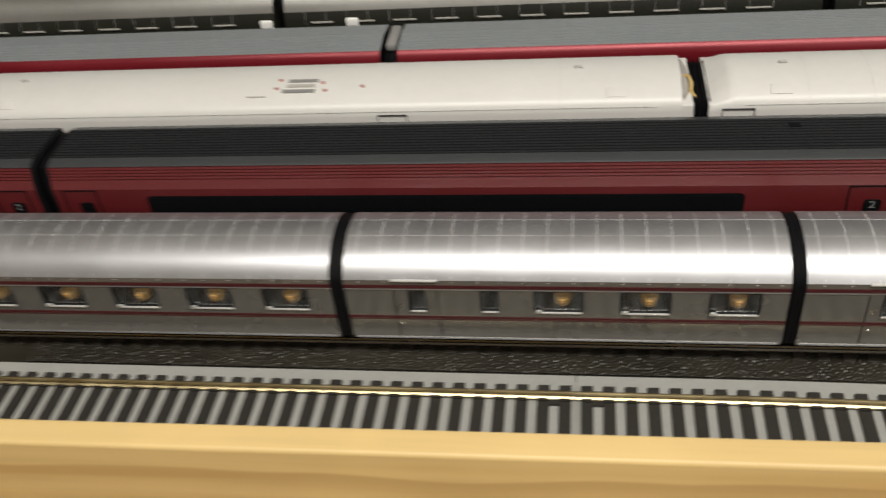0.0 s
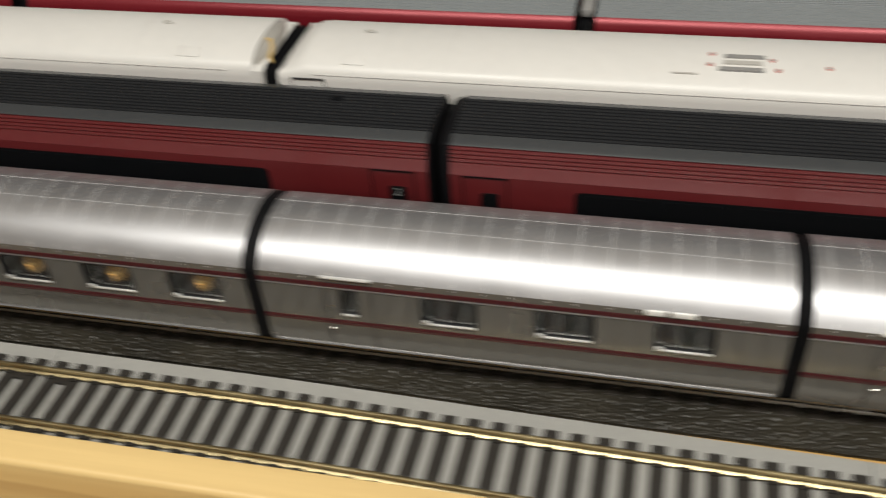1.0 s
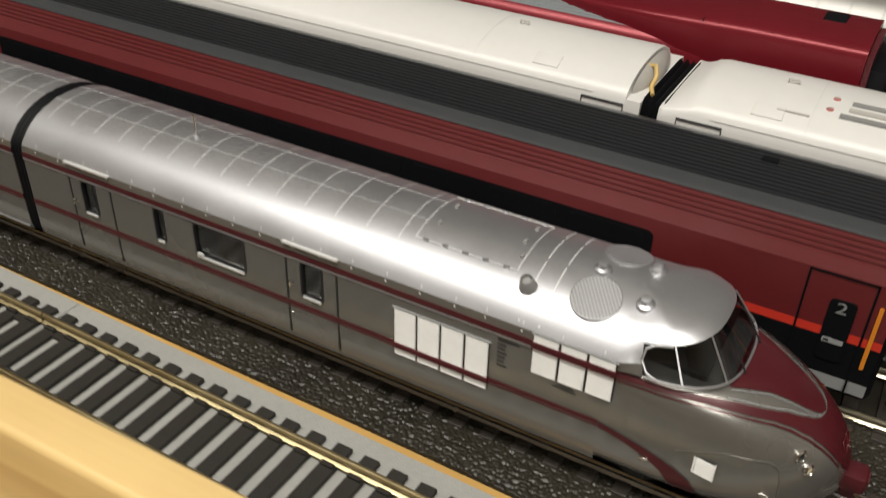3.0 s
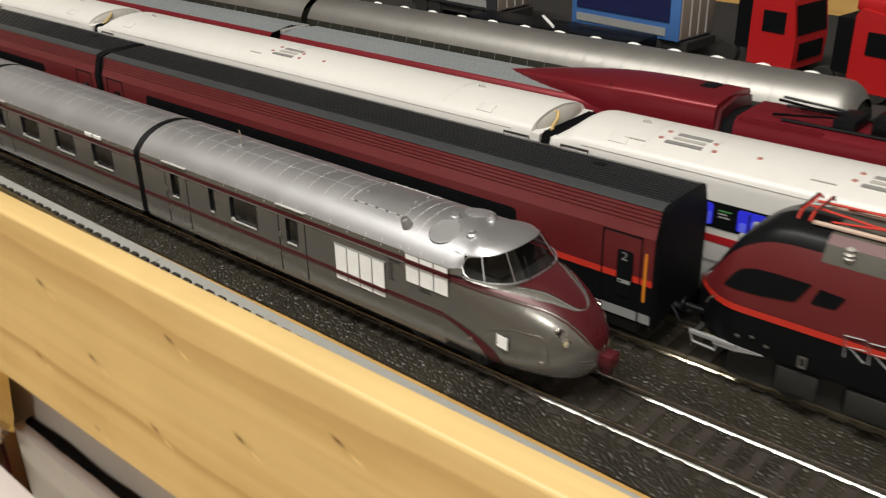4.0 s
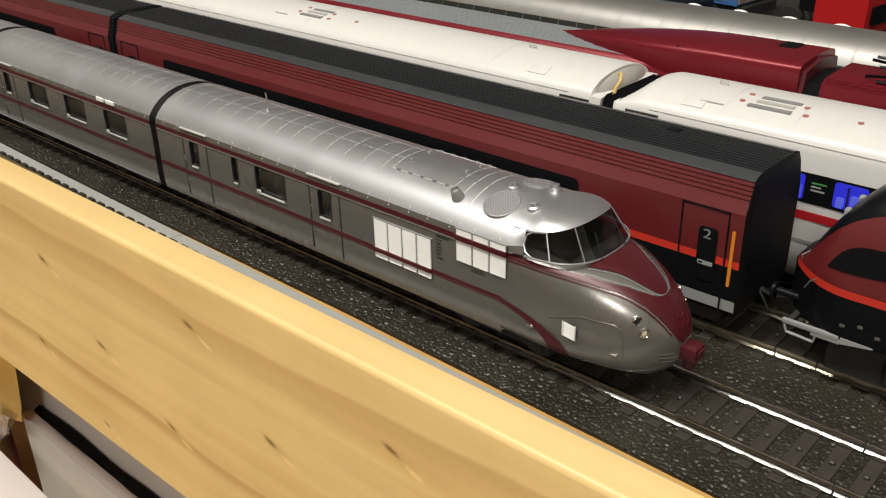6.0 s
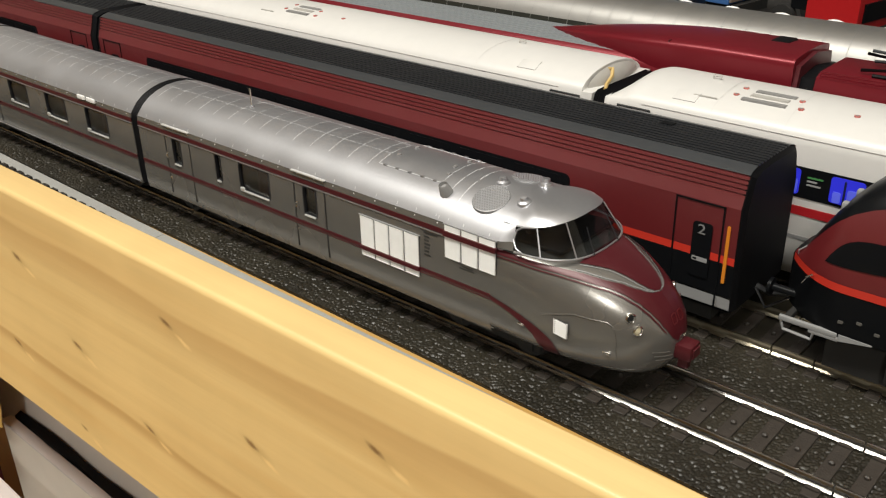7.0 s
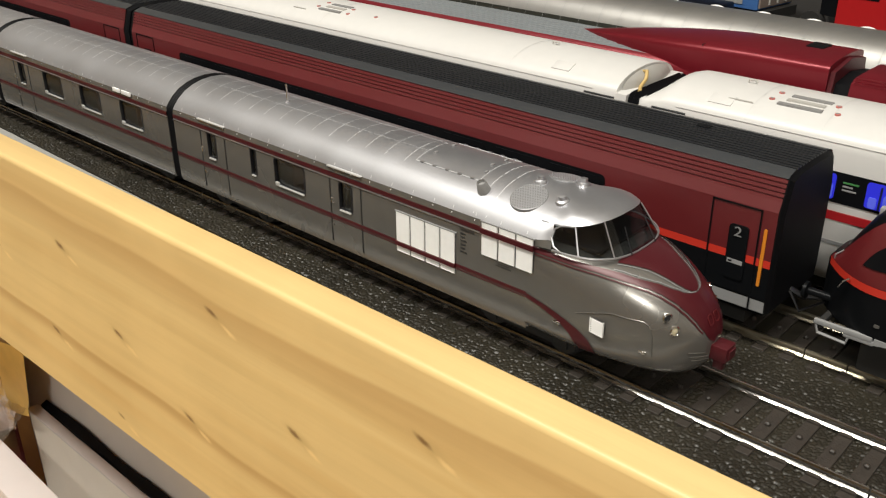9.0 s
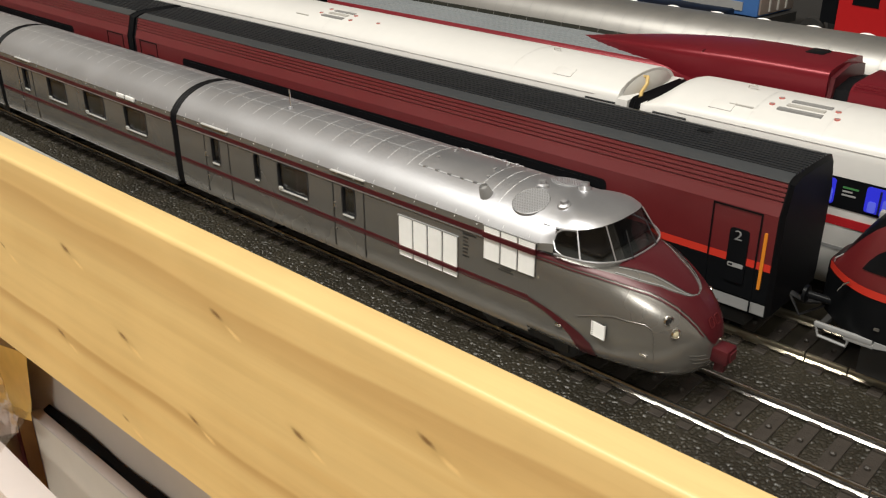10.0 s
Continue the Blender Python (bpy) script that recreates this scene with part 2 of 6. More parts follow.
M = dict(
    silver=material("silver_roof_paint", (0.55, 0.549, 0.572), 0.41, 0.88, 0.03, 900, 0.05, 2600, 0.03),
    grey=material("warm_grey_metallic_paint", (0.222, 0.212, 0.196), 0.25, 0.58, 0.03, 400, 0.04, 1500, 0.05, coat=0.5),
    wine=material("wine_red_paint", (0.075, 0.009, 0.013), 0.34, 0.1, 0.05, 300),
    chrome=material("bright_metal", (0.85, 0.83, 0.80), 0.14, 1.0, rough_var=0.05),
    white_slat=material("white_louvre", (0.88, 0.87, 0.85), 0.4, 0.0, 0.04, 600),
    rubber=material("black_rubber", (0.004, 0.004, 0.005), 0.6, 0, 0.2, 500, spec=0.15),
    black=material("black_plastic", (0.014, 0.014, 0.016), 0.42, 0, 0.15, 300),
    frame=material("underframe_black", (0.02, 0.019, 0.018), 0.6, 0, 0.2, 500),
    interior=material("dark_interior", (0.035, 0.02, 0.015), 0.7, 0, 0.2, 300),
    seat=material("brown_seat", (0.11, 0.035, 0.022), 0.7, 0, 0.2, 400),
    shade=material("lit_lamp_shade", (0.7, 0.42, 0.14), 0.6, 0, emit=((1.0, 0.48, 0.12), 0.32)),
    pane=pane_material("window_glass", (0.55, 0.58, 0.60), 0.16, 0.17),
    dark_pane=pane_material("tinted_glass", (0.22, 0.25, 0.27)),
    lens=material("lamp_lens", (0.8, 0.72, 0.5), 0.1, 0.0, coat=0.6),
    wood=wood_material("pine_board", (0.765, 0.548, 0.243), (0.69, 0.46, 0.187)),
    shelf=wood_material("shelf_wood", (0.62, 0.38, 0.12), (0.5, 0.28, 0.08), False),
    foam=mat_material(),
    bed=material("light_grey_track_bed", (0.36, 0.355, 0.335), 0.6, 0, 0.08, 900, 0.4, 2500),
    sleeper=material("dark_sleeper", (0.022, 0.019, 0.016), 0.55, 0, 0.25, 700, 0.3, 1800),
    sleeper_brown=material("brown_sleeper", (0.04, 0.033, 0.027), 0.5, 0, 0.25, 700, 0.3, 1800),
    rail=material("nickel_rail", (0.40, 0.385, 0.36), 0.21, 1.0, 0.08, 800, rough_var=0.08),
    dull_rail=material("tarnished_rail", (0.50, 0.45, 0.34), 0.34, 1.0, 0.25, 120, rough_var=0.12),
    brass=material("brass_rail", (0.60, 0.50, 0.29), 0.36, 1.0, 0.08, 800, rough_var=0.08),
    rj_red=material("railcar_red", (0.115, 0.0080, 0.0100), 0.45, 0.0, 0.06, 300, 0.06, 1500, 0.05, spec=0.9),
    rj_dark=material("railcar_dark_red", (0.085, 0.012, 0.016), 0.40, 0.0, 0.06, 300),
    rj_bright=material("railcar_bright_red", (0.55, 0.035, 0.02), 0.4, 0.0, 0.05, 300),
    # One roof material in two tones: groove shade and lit rib tops painted in.
    rj_roof=material("anthracite_groove_dark", (0.010, 0.0105, 0.012), 0.36, 0.0, 0.08, 300, 0.06, 1500, 0.05),
    roof_rib=material("anthracite_rib_lit", (0.018, 0.0187, 0.021), 0.36, 0.0, 0.08, 300),
    rj_strip=material("slate_grey_strip", (0.038, 0.0405, 0.044), 0.34, 0.0, 0.08, 300, spec=0.5),
    rj_black=material("satin_black_paint", (0.0055, 0.006, 0.007), 0.34, 0, 0.1, 300, spec=0.14),
    orange=material("orange_paint", (0.66, 0.22, 0.02), 0.45),
    light_grey=material("light_grey_paint", (0.28, 0.28, 0.28), 0.45, 0, 0.06, 300),
    white=material("white_paint", (0.66, 0.645, 0.622), 0.36, 0.0, 0.03, 250, 0.03, 900, 0.05),
    seam=material("pale_seam", (0.84, 0.84, 0.85), 0.45, 0.35),
    cab_pane=pane_material("cab_glass", (0.24, 0.26, 0.27), 0.06, 0.09),
    white_line=material("hatch_grey", (0.45, 0.43, 0.40), 0.5),
    mid_grey=material("vent_grey", (0.25, 0.245, 0.24), 0.5, 0, 0.1, 500),
    stripe_red=material("signal_red_stripe", (0.45, 0.016, 0.022), 0.4, 0, 0.05, 300),
    loco_roof=material("warm_grey_roof", (0.085, 0.078, 0.066), 0.5, 0, 0.1, 300),
    pale_pink=material("pink_roof_beam", (0.62, 0.46, 0.38), 0.5, 0, 0.08, 400),
    notice_green=material("green_notice", (0.06, 0.22, 0.07), 0.5),
    blue_glow=material("blue_lit_cabin", (0.02, 0.02, 0.4), 0.5, emit=((0.03, 0.04, 1.0), 0.32)),
    # Seats glow themselves: the blue cabin light on them is put into the material.
    blue_dim=material("blue_lit_seat", (0.1, 0.12, 0.6), 0.5, emit=((0.08, 0.12, 1.0), 0.25)),
    yellow=material("yellowed_plastic", (0.55, 0.38, 0.14), 0.4, 0, 0.1, 400),
    th_red=material("deep_metallic_red", (0.18, 0.010, 0.018), 0.34, 0.35, 0.05, 300, 0.03, 1200, 0.05),
    th_roof=material("blue_grey_roof", (0.20, 0.215, 0.225), 0.5, 0.0, 0.06, 300),
    tube=material("satin_silver_body", (0.31, 0.30, 0.285), 0.43, 0.78, 0.05, 300, 0.03, 1200, 0.05),
    truck_red=material("truck_red", (0.42, 0.012, 0.014), 0.35, 0, 0.05, 300),
    truck_blue=material("truck_blue", (0.06, 0.16, 0.42), 0.4, 0, 0.05, 300),
    box_white=material("white_card", (0.64, 0.575, 0.55), 0.55, 0, 0.04, 120, 0.08, 500),
    box_grey=material("grey_card", (0.66, 0.62, 0.585), 0.6, 0, 0.04, 120, 0.08, 500),
    bag=pane_material("clear_film", (0.93, 0.88, 0.85), 0.16, 0.30),
    bag_yellow=material("yellow_card", (0.72, 0.46, 0.12), 0.45, 0, 0.15, 150),
    dark_red_card=material("dark_red_card", (0.10, 0.012, 0.014), 0.5, 0, 0.1, 200),
    navy=material("navy_panel", (0.012, 0.016, 0.07), 0.4, 0, 0.1, 200),
    tan_panel=material("tan_panel", (0.26, 0.21, 0.18), 0.5, 0, 0.1, 200),
    soft_seam=material("faint_seam", (0.63, 0.615, 0.595), 0.45),
    disc=material("pale_red_marking", (0.50, 0.16, 0.14), 0.5),
    sill=material("bright_sill", (0.82, 0.81, 0.79), 0.28, 0.45),
    end_grey=material("pale_grey_plastic", (0.42, 0.40, 0.37), 0.35, 0.1, 0.08, 300),
    fan_dark=material("grille_grey", (0.34, 0.34, 0.345), 0.45, 0.6, 0.05, 500),
    letter=material("grey_letters", (0.10, 0.094, 0.085), 0.5),
    dim_letter=material("dim_grey_letters", (0.22, 0.22, 0.22), 0.5),
    coach_brown=material("dark_green_brown_side", (0.018, 0.019, 0.014), 0.4, 0, 0.15, 300),
    bag_inside=material("pinkish_wrapping", (0.55, 0.45, 0.41), 0.30, 0, 0.12, 160, 0.3, 300, coat=0.6),
    box_rim=material("cream_card", (0.80, 0.73, 0.64), 0.6, 0, 0.04, 120, 0.08, 500),
    wall=material("wall_paint", (0.70, 0.67, 0.62), 0.8, 0, 0.05, 8, 0.1, 60),
    backwall=material("dark_matte_paint", (0.022, 0.02, 0.019), 0.7, 0, 0.25, 20),
    floor=material("floor_boards", (0.42, 0.33, 0.24), 0.5, 0, 0.15, 12),
)


# ---------------------------------------------------------------- building blocks
def thing(name, label, category, group=""):
    return tagged(new(name), label, category, group)


def part(name, bm, mat, parent, label="", smooth=True, angle=35):
    me = bpy.data.meshes.new(name)
    bm.normal_update()
    bm.to_mesh(me)
    bm.free()
    me.materials.append(mat)
    if smooth:
        me.shade_smooth()
        me.set_sharp_from_angle(angle=radians(angle))
    ob = new(name, me)
    if parent:
        ob.parent = parent
    if label:
        ob["label"] = label
    return ob


def whole(name, bm, mat, label, category, group="", kind="", smooth=True):
    ob = part(name, bm, mat, None, "", smooth)
    return tagged(ob, label, category, group, kind)


def box(bm, x0, x1, y0, y1, z0, z1, bevel=0.0):
    v = [bm.verts.new((x, y, z)) for x in (x0, x1) for y in (y0, y1) for z in (z0, z1)]
    f = [bm.faces.new([v[i] for i in q]) for q in ((0, 1, 3, 2), (4, 6, 7, 5), (0, 4, 5, 1), (2, 3, 7, 6), (0, 2, 6, 4), (1, 5, 7, 3))]
    if bevel:
        e = {e for q in f for e in q.edges}
        bmesh.ops.bevel(bm, geom=list(e), offset=bevel, segments=2, profile=0.5, affect="EDGES")
    return bm


def B(*a, **k):
    return box(bmesh.new(), *a, **k)


def loft(bm, rings, closed=True, caps=True):
    """Skin a row of rings of points; closed: each ring is a loop."""
    rows = [[bm.verts.new(p) for p in r] for r in rings]
    n = len(rows[0])
    for a, b in zip(rows, rows[1:]):
        for i in range(n if closed else n - 1):
            j = (i + 1) % n
            q = []
            for v in (a[i], a[j], b[j], b[i]):
                if v not in q:
                    q.append(v)
            try:
                bm.faces.new(q)
            except ValueError:
                pass
    if caps and closed:
        bm.faces.new(rows[0][::-1])
        bm.faces.new(rows[-1])
    return bm


def tube(bm, pts, r, n=8, closed=False):
    """A round bar along points."""
    pts = [Vector(p) for p in pts]
    rings = []
    for i, p in enumerate(pts):
        a = pts[i - 1] if (i or closed) else p
        b = pts[(i + 1) % len(pts)] if (i < len(pts) - 1 or closed) else p
        d = (b - a).normalized()
        u = d.cross(Vector((0.013, 0.02, 1)))
        if u.length < 0.1:
            u = d.cross(Vector((0, 1, 0)))
        u.normalize()
        w = d.cross(u)
        rings.append([p + r * (math.cos(k * math.tau / n) * u + math.sin(k * math.tau / n) * w) for k in range(n)])
    if closed:
        rings.append(rings[0])
    return loft(bm, rings, True, not closed)


def lathe(bm, prof, origin, axis="z", n=20):
    """A turned piece: (radius, height) pairs about an axis."""
    rings = []
    for r, h in prof:
        ring = []
        for k in range(n):
            c, s = r * math.cos(k * math.tau / n), r * math.sin(k * math.tau / n)
            p = {"z": (c, s, h), "y": (c, h, s), "x": (h, c, s)}[axis]
            ring.append(Vector(p) + Vector(origin))
        rings.append(ring)
    return loft(bm, rings)


def prism(prof, x0, x1):
    """A bar along x with the closed section prof of (y, z)."""
    return loft(bmesh.new(), [[(x, y, z) for y, z in prof] for x in (x0, x1)])


def mirror_prof(half, cy=0.0):
    """A closed section from its near half (bottom to crown, y measured from the middle)."""
    return [(cy - y, z) for y, z in half] + [(cy + y, z) for y, z in reversed(half) if y > 1e-6]


def rounded_rect(x0, x1, z0, z1, r, n=4):
    out = []
    for cx, cz, a in ((x1 - r, z1 - r, 0), (x0 + r, z1 - r, 90), (x0 + r, z0 + r, 180), (x1 - r, z0 + r, 270)):
        for k in range(n + 1):
            q = radians(a + 90 * k / n)
            out.append((cx + r * math.cos(q), cz + r * math.sin(q)))
    return out


def plate(x0, x1, z0, z1, y, thick, r):
    """An upright rounded plate facing the near side, its face at y."""
    p = rounded_rect(x0, x1, z0, z1, r)
    return loft(bmesh.new(), [[(x, y, z) for x, z in p], [(x, y + thick, z) for x, z in p]])


def ring_plate(x0, x1, z0, z1, y, thick, r, rim):
    """A rounded frame."""
    o = rounded_rect(x0, x1, z0, z1, r)
    i = rounded_rect(x0 + rim, x1 - rim, z0 + rim, z1 - rim, max(r - rim, r * 0.4))
    bm = bmesh.new()
    return loft(bm, [[(x, y, z) for x, z in o], [(x, y, z) for x, z in i], [(x, y + thick, z) for x, z in i], [(x, y + thick, z) for x, z in o], [(x, y, z) for x, z in o]], True, False)


def lettering(name, text, size, m, mat, parent, label=""):
    cu = bpy.data.curves.new(name, "FONT")
    cu.body, cu.size, cu.extrude, cu.align_x = text, size, size * 0.01, "CENTER"
    tmp = new("tmp_text", cu)
    me = bpy.data.meshes.new_from_object(tmp.evaluated_get(bpy.context.evaluated_depsgraph_get()))
    bpy.data.objects.remove(tmp)
    me.name = name
    me.materials.clear()
    me.materials.append(mat)
    me.transform(m)
    ob = new(name, me)
    ob.parent = parent
    if label:
        ob["label"] = label
    return ob


# ---------------------------------------------------------------- the room and the shelf
X0, X1 = -0.62, 0.62          # length of the shelf that carries the trains
# Unseen room shell, added to enclose the shelf and bounce light onto it.
tagged(part("floor", B(-2.2, 2.2, -2.4, 0.8, -0.92, -0.9), M["floor"], None), "unseen brown wooden floor added to close the room", "floor", kind="structure")
tagged(part("ceiling", B(-2.2, 2.2, -2.4, 0.8, 1.6, 1.65), M["wall"], None), "unseen plain pale ceiling added to close the room", "ceiling", kind="structure")
for nm, a in (("wall_north", (-2.2, 2.2, 0.8, 0.85, -0.9, 1.6)), ("wall_south", (-2.2, 2.2, -2.45, -2.4, -0.9, 1.6)),
              ("wall_east", (2.2, 2.25, -2.4, 0.8, -0.9, 1.6)), ("wall_west", (-2.25, -2.2, -2.4, 0.8, -0.9, 1.6))):
    tagged(part(nm, B(*a), M["wall"], None), "unseen plain pale wall added to close the room", "wall", kind="structure")
shelf = whole("shelf_board", B(X0, X1, -0.0770, 0.62, -0.018, 0.0), M["shelf"], "yellowish wooden shelf board under the model tracks", "shelf")
# Added dark backdrop; its upper part is there to darken reflections in the roofs.
back = whole("backboard", B(X0 - 0.8, X1 + 0.8, 0.62, 0.635, -0.3, 0.95), M["backwall"], "added dark backdrop behind the shelf, raised to darken roof reflections", "board", kind="structure")

# thin pine board along the front edge, rounded on top; it stands a touch askew to the tracks
edge = []
for cy, cz, rad, a0 in ((-0.0005, 0.0517, 0.0005, 0), (-0.0062, 0.0510, 0.0012, 90)):
    for k in range(7):
        q = radians(a0 + 15 * k)
        edge.append((cy + rad * math.cos(q), cz + rad * math.sin(q)))
edge += [(-0.0074, -0.0120), (-0.0070, -0.0125), (-0.0004, -0.0125), (0.0, -0.0120)]
front = whole("front_board", prism(edge, X0 - 0.12, X1), M["wood"], "knotty varnished pine board along the shelf front edge", "board")
front.matrix_world = pose(0, -0.0811, 0, 0, 0, math.degrees(0.0085))

# black ballast mat; it ends in a slightly slanting cut beside the near track
NEAR_Y = -0.0402


def mat_edge(x):
    u = max(0.0, x + 0.14)
    return NEAR_Y + 0.0199 - 0.0155 * u * min(1.0, u / 0.06) ** 0.5 + 0.0016 * max(0.0, min(1.0, (x + 0.03) / 0.13))


bm = bmesh.new()
loft(bm, [[(x, mat_edge(x) - 0.0003, 0.0002), (x, mat_edge(x), 0.0030), (x, 0.33, 0.0030), (x, 0.33, 0.0002)] for x in (X0, *[-0.16 + 0.02 * k for k in range(30)], X1)])
whole("ballast_mat", bm, M["foam"], "black pebbled foam ballast mat under the tracks", "track mat", kind="stuff", smooth=False)


bm = bmesh.new()
loft(bm, [[(x, mat_edge(x) - 0.0036, 0.0001), (x, mat_edge(x) - 0.0036, 0.0026), (x, mat_edge(x) - 0.0002, 0.0026), (x, mat_edge(x) - 0.0002, 0.0001)] for x in [-0.10 + 0.02 * k for k in range(28)]])
whole("underlay_strip", bm, M["shelf"], "narrow yellowish wooden strip beside the ballast mat", "strip", smooth=False)


def pebbles(x0, x1, y0, y1, step, cell):
    """A relief of small moulded stones: distance to the nearest of jittered seeds."""
    rs = np.random.RandomState(5)
    nx, ny = int((x1 - x0) / step) + 1, int((y1 - y0) / step) + 1
    gx, gy = np.meshgrid(x0 + step * np.arange(nx), y0 + step * np.arange(ny), indexing="ij")
    cx, cy = int((x1 - x0) / cell) + 4, int((y1 - y0) / cell) + 4
    jx, jy, jh = rs.rand(cx, cy), rs.rand(cx, cy), rs.rand(cx, cy)
    ix, iy = ((gx - x0) / cell).astype(int) + 1, ((gy - y0) / cell).astype(int) + 1
    best, tall = np.full(gx.shape, 9.0), np.zeros(gx.shape)
    for a in (-1, 0, 1):
        for b in (-1, 0, 1):
            px = x0 + (ix + a - 1 + jx[ix + a, iy + b]) * cell
            py = y0 + (iy + b - 1 + jy[ix + a, iy + b]) * cell
            d = np.hypot(gx - px, gy - py) / cell
            near_ = d < best
            best = np.where(near_, d, best)
            tall = np.where(near_, jh[ix + a, iy + b], tall)
    h = (0.78 + 0.22 * tall) * np.clip(1.0 - (best / 0.80) ** 2, 0, 1) ** 0.8
    gz = 0.0030 + 0.00052 * h
    gy = np.where(np.arange(ny)[None, :] == 0, np.array([mat_edge(v) for v in gx[:, 0]])[:, None], gy)
    gy = np.maximum(gy, np.array([mat_edge(v) for v in gx[:, 0]])[:, None])
    verts = np.stack((gx, gy, gz), -1).reshape(-1, 3)
    k = np.arange((nx - 1) * (ny - 1))
    i0 = (k // (ny - 1)) * ny + k % (ny - 1)
    faces = np.stack((i0, i0 + ny, i0 + ny + 1, i0 + 1), -1)
    me = bpy.data.meshes.new("ballast_stones")
    me.vertices.add(len(verts))
    me.vertices.foreach_set("co", verts.ravel())
    me.loops.add(faces.size)
    me.loops.foreach_set("vertex_index", faces.ravel())
    me.polygons.add(len(faces))
    me.polygons.foreach_set("loop_start", np.arange(0, faces.size, 4))
    me.polygons.foreach_set("loop_total", np.full(len(faces), 4))
    me.update(calc_edges=True)
    me.shade_smooth()
    me.materials.append(M["foam"])
    return me


stones = new("ballast_stones", pebbles(-0.38, 0.32, -0.0250, 0.0345, 0.00023, 0.00082))
tagged(stones, "black moulded ballast stones with a soft sheen", "ballast", kind="stuff")


# ---------------------------------------------------------------- tracks
RAIL = [(-0.0008, 0), (0.0008, 0), (0.0008, 0.0003), (0.00048, 0.00055), (0.00022, 0.0008), (0.00022, 0.0014), (0.00060, 0.0016), (0.00060, 0.0019), (0.00035, 0.0023), (0.0001, 0.0024), (-0.0001, 0.0024), (-0.00035, 0.0023), (-0.00060, 0.0019), (-0.00060, 0.0016), (-0.00022, 0.0014), (-0.00022, 0.0008), (-0.00048, 0.00055), (-0.0008, 0.0003)]


def rail_mesh(bm, y, z0, x0, x1):
    """A small flat-bottomed rail with head, web and foot."""
    return loft(bm, [[(x, y + a, z0 + b) for a, b in RAIL] for x in (x0, x1)])


def sleeper_mesh(stud, half, w, z0, h):
    bm = bmesh.new()
    box(bm, -w / 2, w / 2, -half, half, z0, z0 + h, 0.00015)
    for s in (-1, 1):
        for k in (-1, 1):
            box(bm, -w * 0.42, w * 0.42, s * 0.0088 + k * 0.0014 - 0.0005, s * 0.0088 + k * 0.0014 + 0.0005, z0 + h - 0.0001, z0 + h + 0.0005)
    if stud:
        lathe(bm, [(0.0007, 0), (0.0007, 0.0007), (0.0003, 0.0010)], (0, 0, z0 + h - 0.0001), n=8)
    me = bpy.data.meshes.new("sleeper")
    bm.to_mesh(me)
    bm.free()
    return me


def track(name, cy, x0, x1, pitch, phase, sleepers, railmat, z_rail, label, breaks=()):
    t = thing(name, label, "railway track", "model tracks")
    cuts = [x0, *breaks, x1]
    for s in (-1, 1):
        for a, b in zip(cuts, cuts[1:]):
            part("rail", rail_mesh(bmesh.new(), cy + s * 0.0088, z_rail, a + 0.0002, b - 0.0002), railmat, t, angle=30)
    x = x0 + phase
    while x < x1:
        o = new("sleeper", sleepers)
        o.parent, o.location = t, (x, cy, 0)
        x += pitch
    return t


sl_brown = sleeper_mesh(True, 0.0128, 0.0033, 0.0020, 0.0018)
sl_brown.materials.append(M["sleeper_brown"])
track("model_track", 0.0, X0, X1, 0.00722, 0.2131 - X0 - 115 * 0.00722, sl_brown, M["rail"], 0.0037, "nickel rails on brown sleepers with centre studs", (0.2312,))
track("model_track", 0.0412, X0, X1, 0.00715, 0.002, sl_brown, M["dull_rail"], 0.0037, "dull rails on brown sleepers with centre studs", (0.2004, 0.2110))
track("model_track", 0.0770, X0, X1, 0.00715, 0.001, sl_brown, M["rail"], 0.0037, "nickel rails under the white express train")
track("model_track", 0.1190, X0, X1, 0.00715, 0.003, sl_brown, M["rail"], 0.0037, "nickel rails under the red and grey train")
track("model_track", 0.1640, X0, X1, 0.00715, 0.003, sl_brown, M["rail"], 0.0037, "nickel rails under the silver train")

# the near track has its own light grey bed and swings gently away from the others
near = thing("model_track", "brass rails on dark sleepers over a light grey track bed", "railway track", "model tracks")
NX1 = 0.44


def near_mid(x):
    u = max(0.0, x + 0.14)
    return NEAR_Y - 0.0155 * u * min(1.0, u / 0.06) ** 0.5


def near_strip(prof, x0, x1):
    """A bar that follows the near track; prof is (offset from its middle line, height)."""
    n = max(1, round((x1 - x0) / 0.02))
    rows = []
    for k in range(n + 1):
        x = x0 + (x1 - x0) * k / n
        rows.append([(x, near_mid(x) + y, z) for y, z in prof])
    return loft(bmesh.new(), rows)


JOINTS = (-0.1937, 0.0220, 0.2377)
cuts = (X0, *JOINTS, NX1)
for a, b in zip(cuts, cuts[1:]):
    part("track_bed", near_strip([(-0.0214, 0.0), (-0.0186, 0.0040), (0.0186, 0.0040), (0.0214, 0.0)], a + 0.00012, b - 0.00012), M["bed"], near, "light grey plastic track bed", smooth=False)
    for s in (-1, 1):
        part("rail", near_strip([(s * 0.0088 + y * 1.25, 0.0052 + z) for y, z in RAIL], a + 0.0002, b - 0.0002), M["brass"], near, angle=30)
sl_dark = sleeper_mesh(False, 0.0136, 0.0036, 0.0036, 0.0016)
sl_dark.materials.append(M["sleeper"])
for k in range(-99, 64):
    x = JOINTS[1] + (JOINTS[1] - JOINTS[0]) / 33 * (k + 0.5)
    o = new("sleeper", sl_dark)
    o.parent, o.location = near, (x, near_mid(x), 0)
    o.rotation_euler = (0, 0, math.atan2(near_mid(x + 0.01) - near_mid(x - 0.01), 0.02))
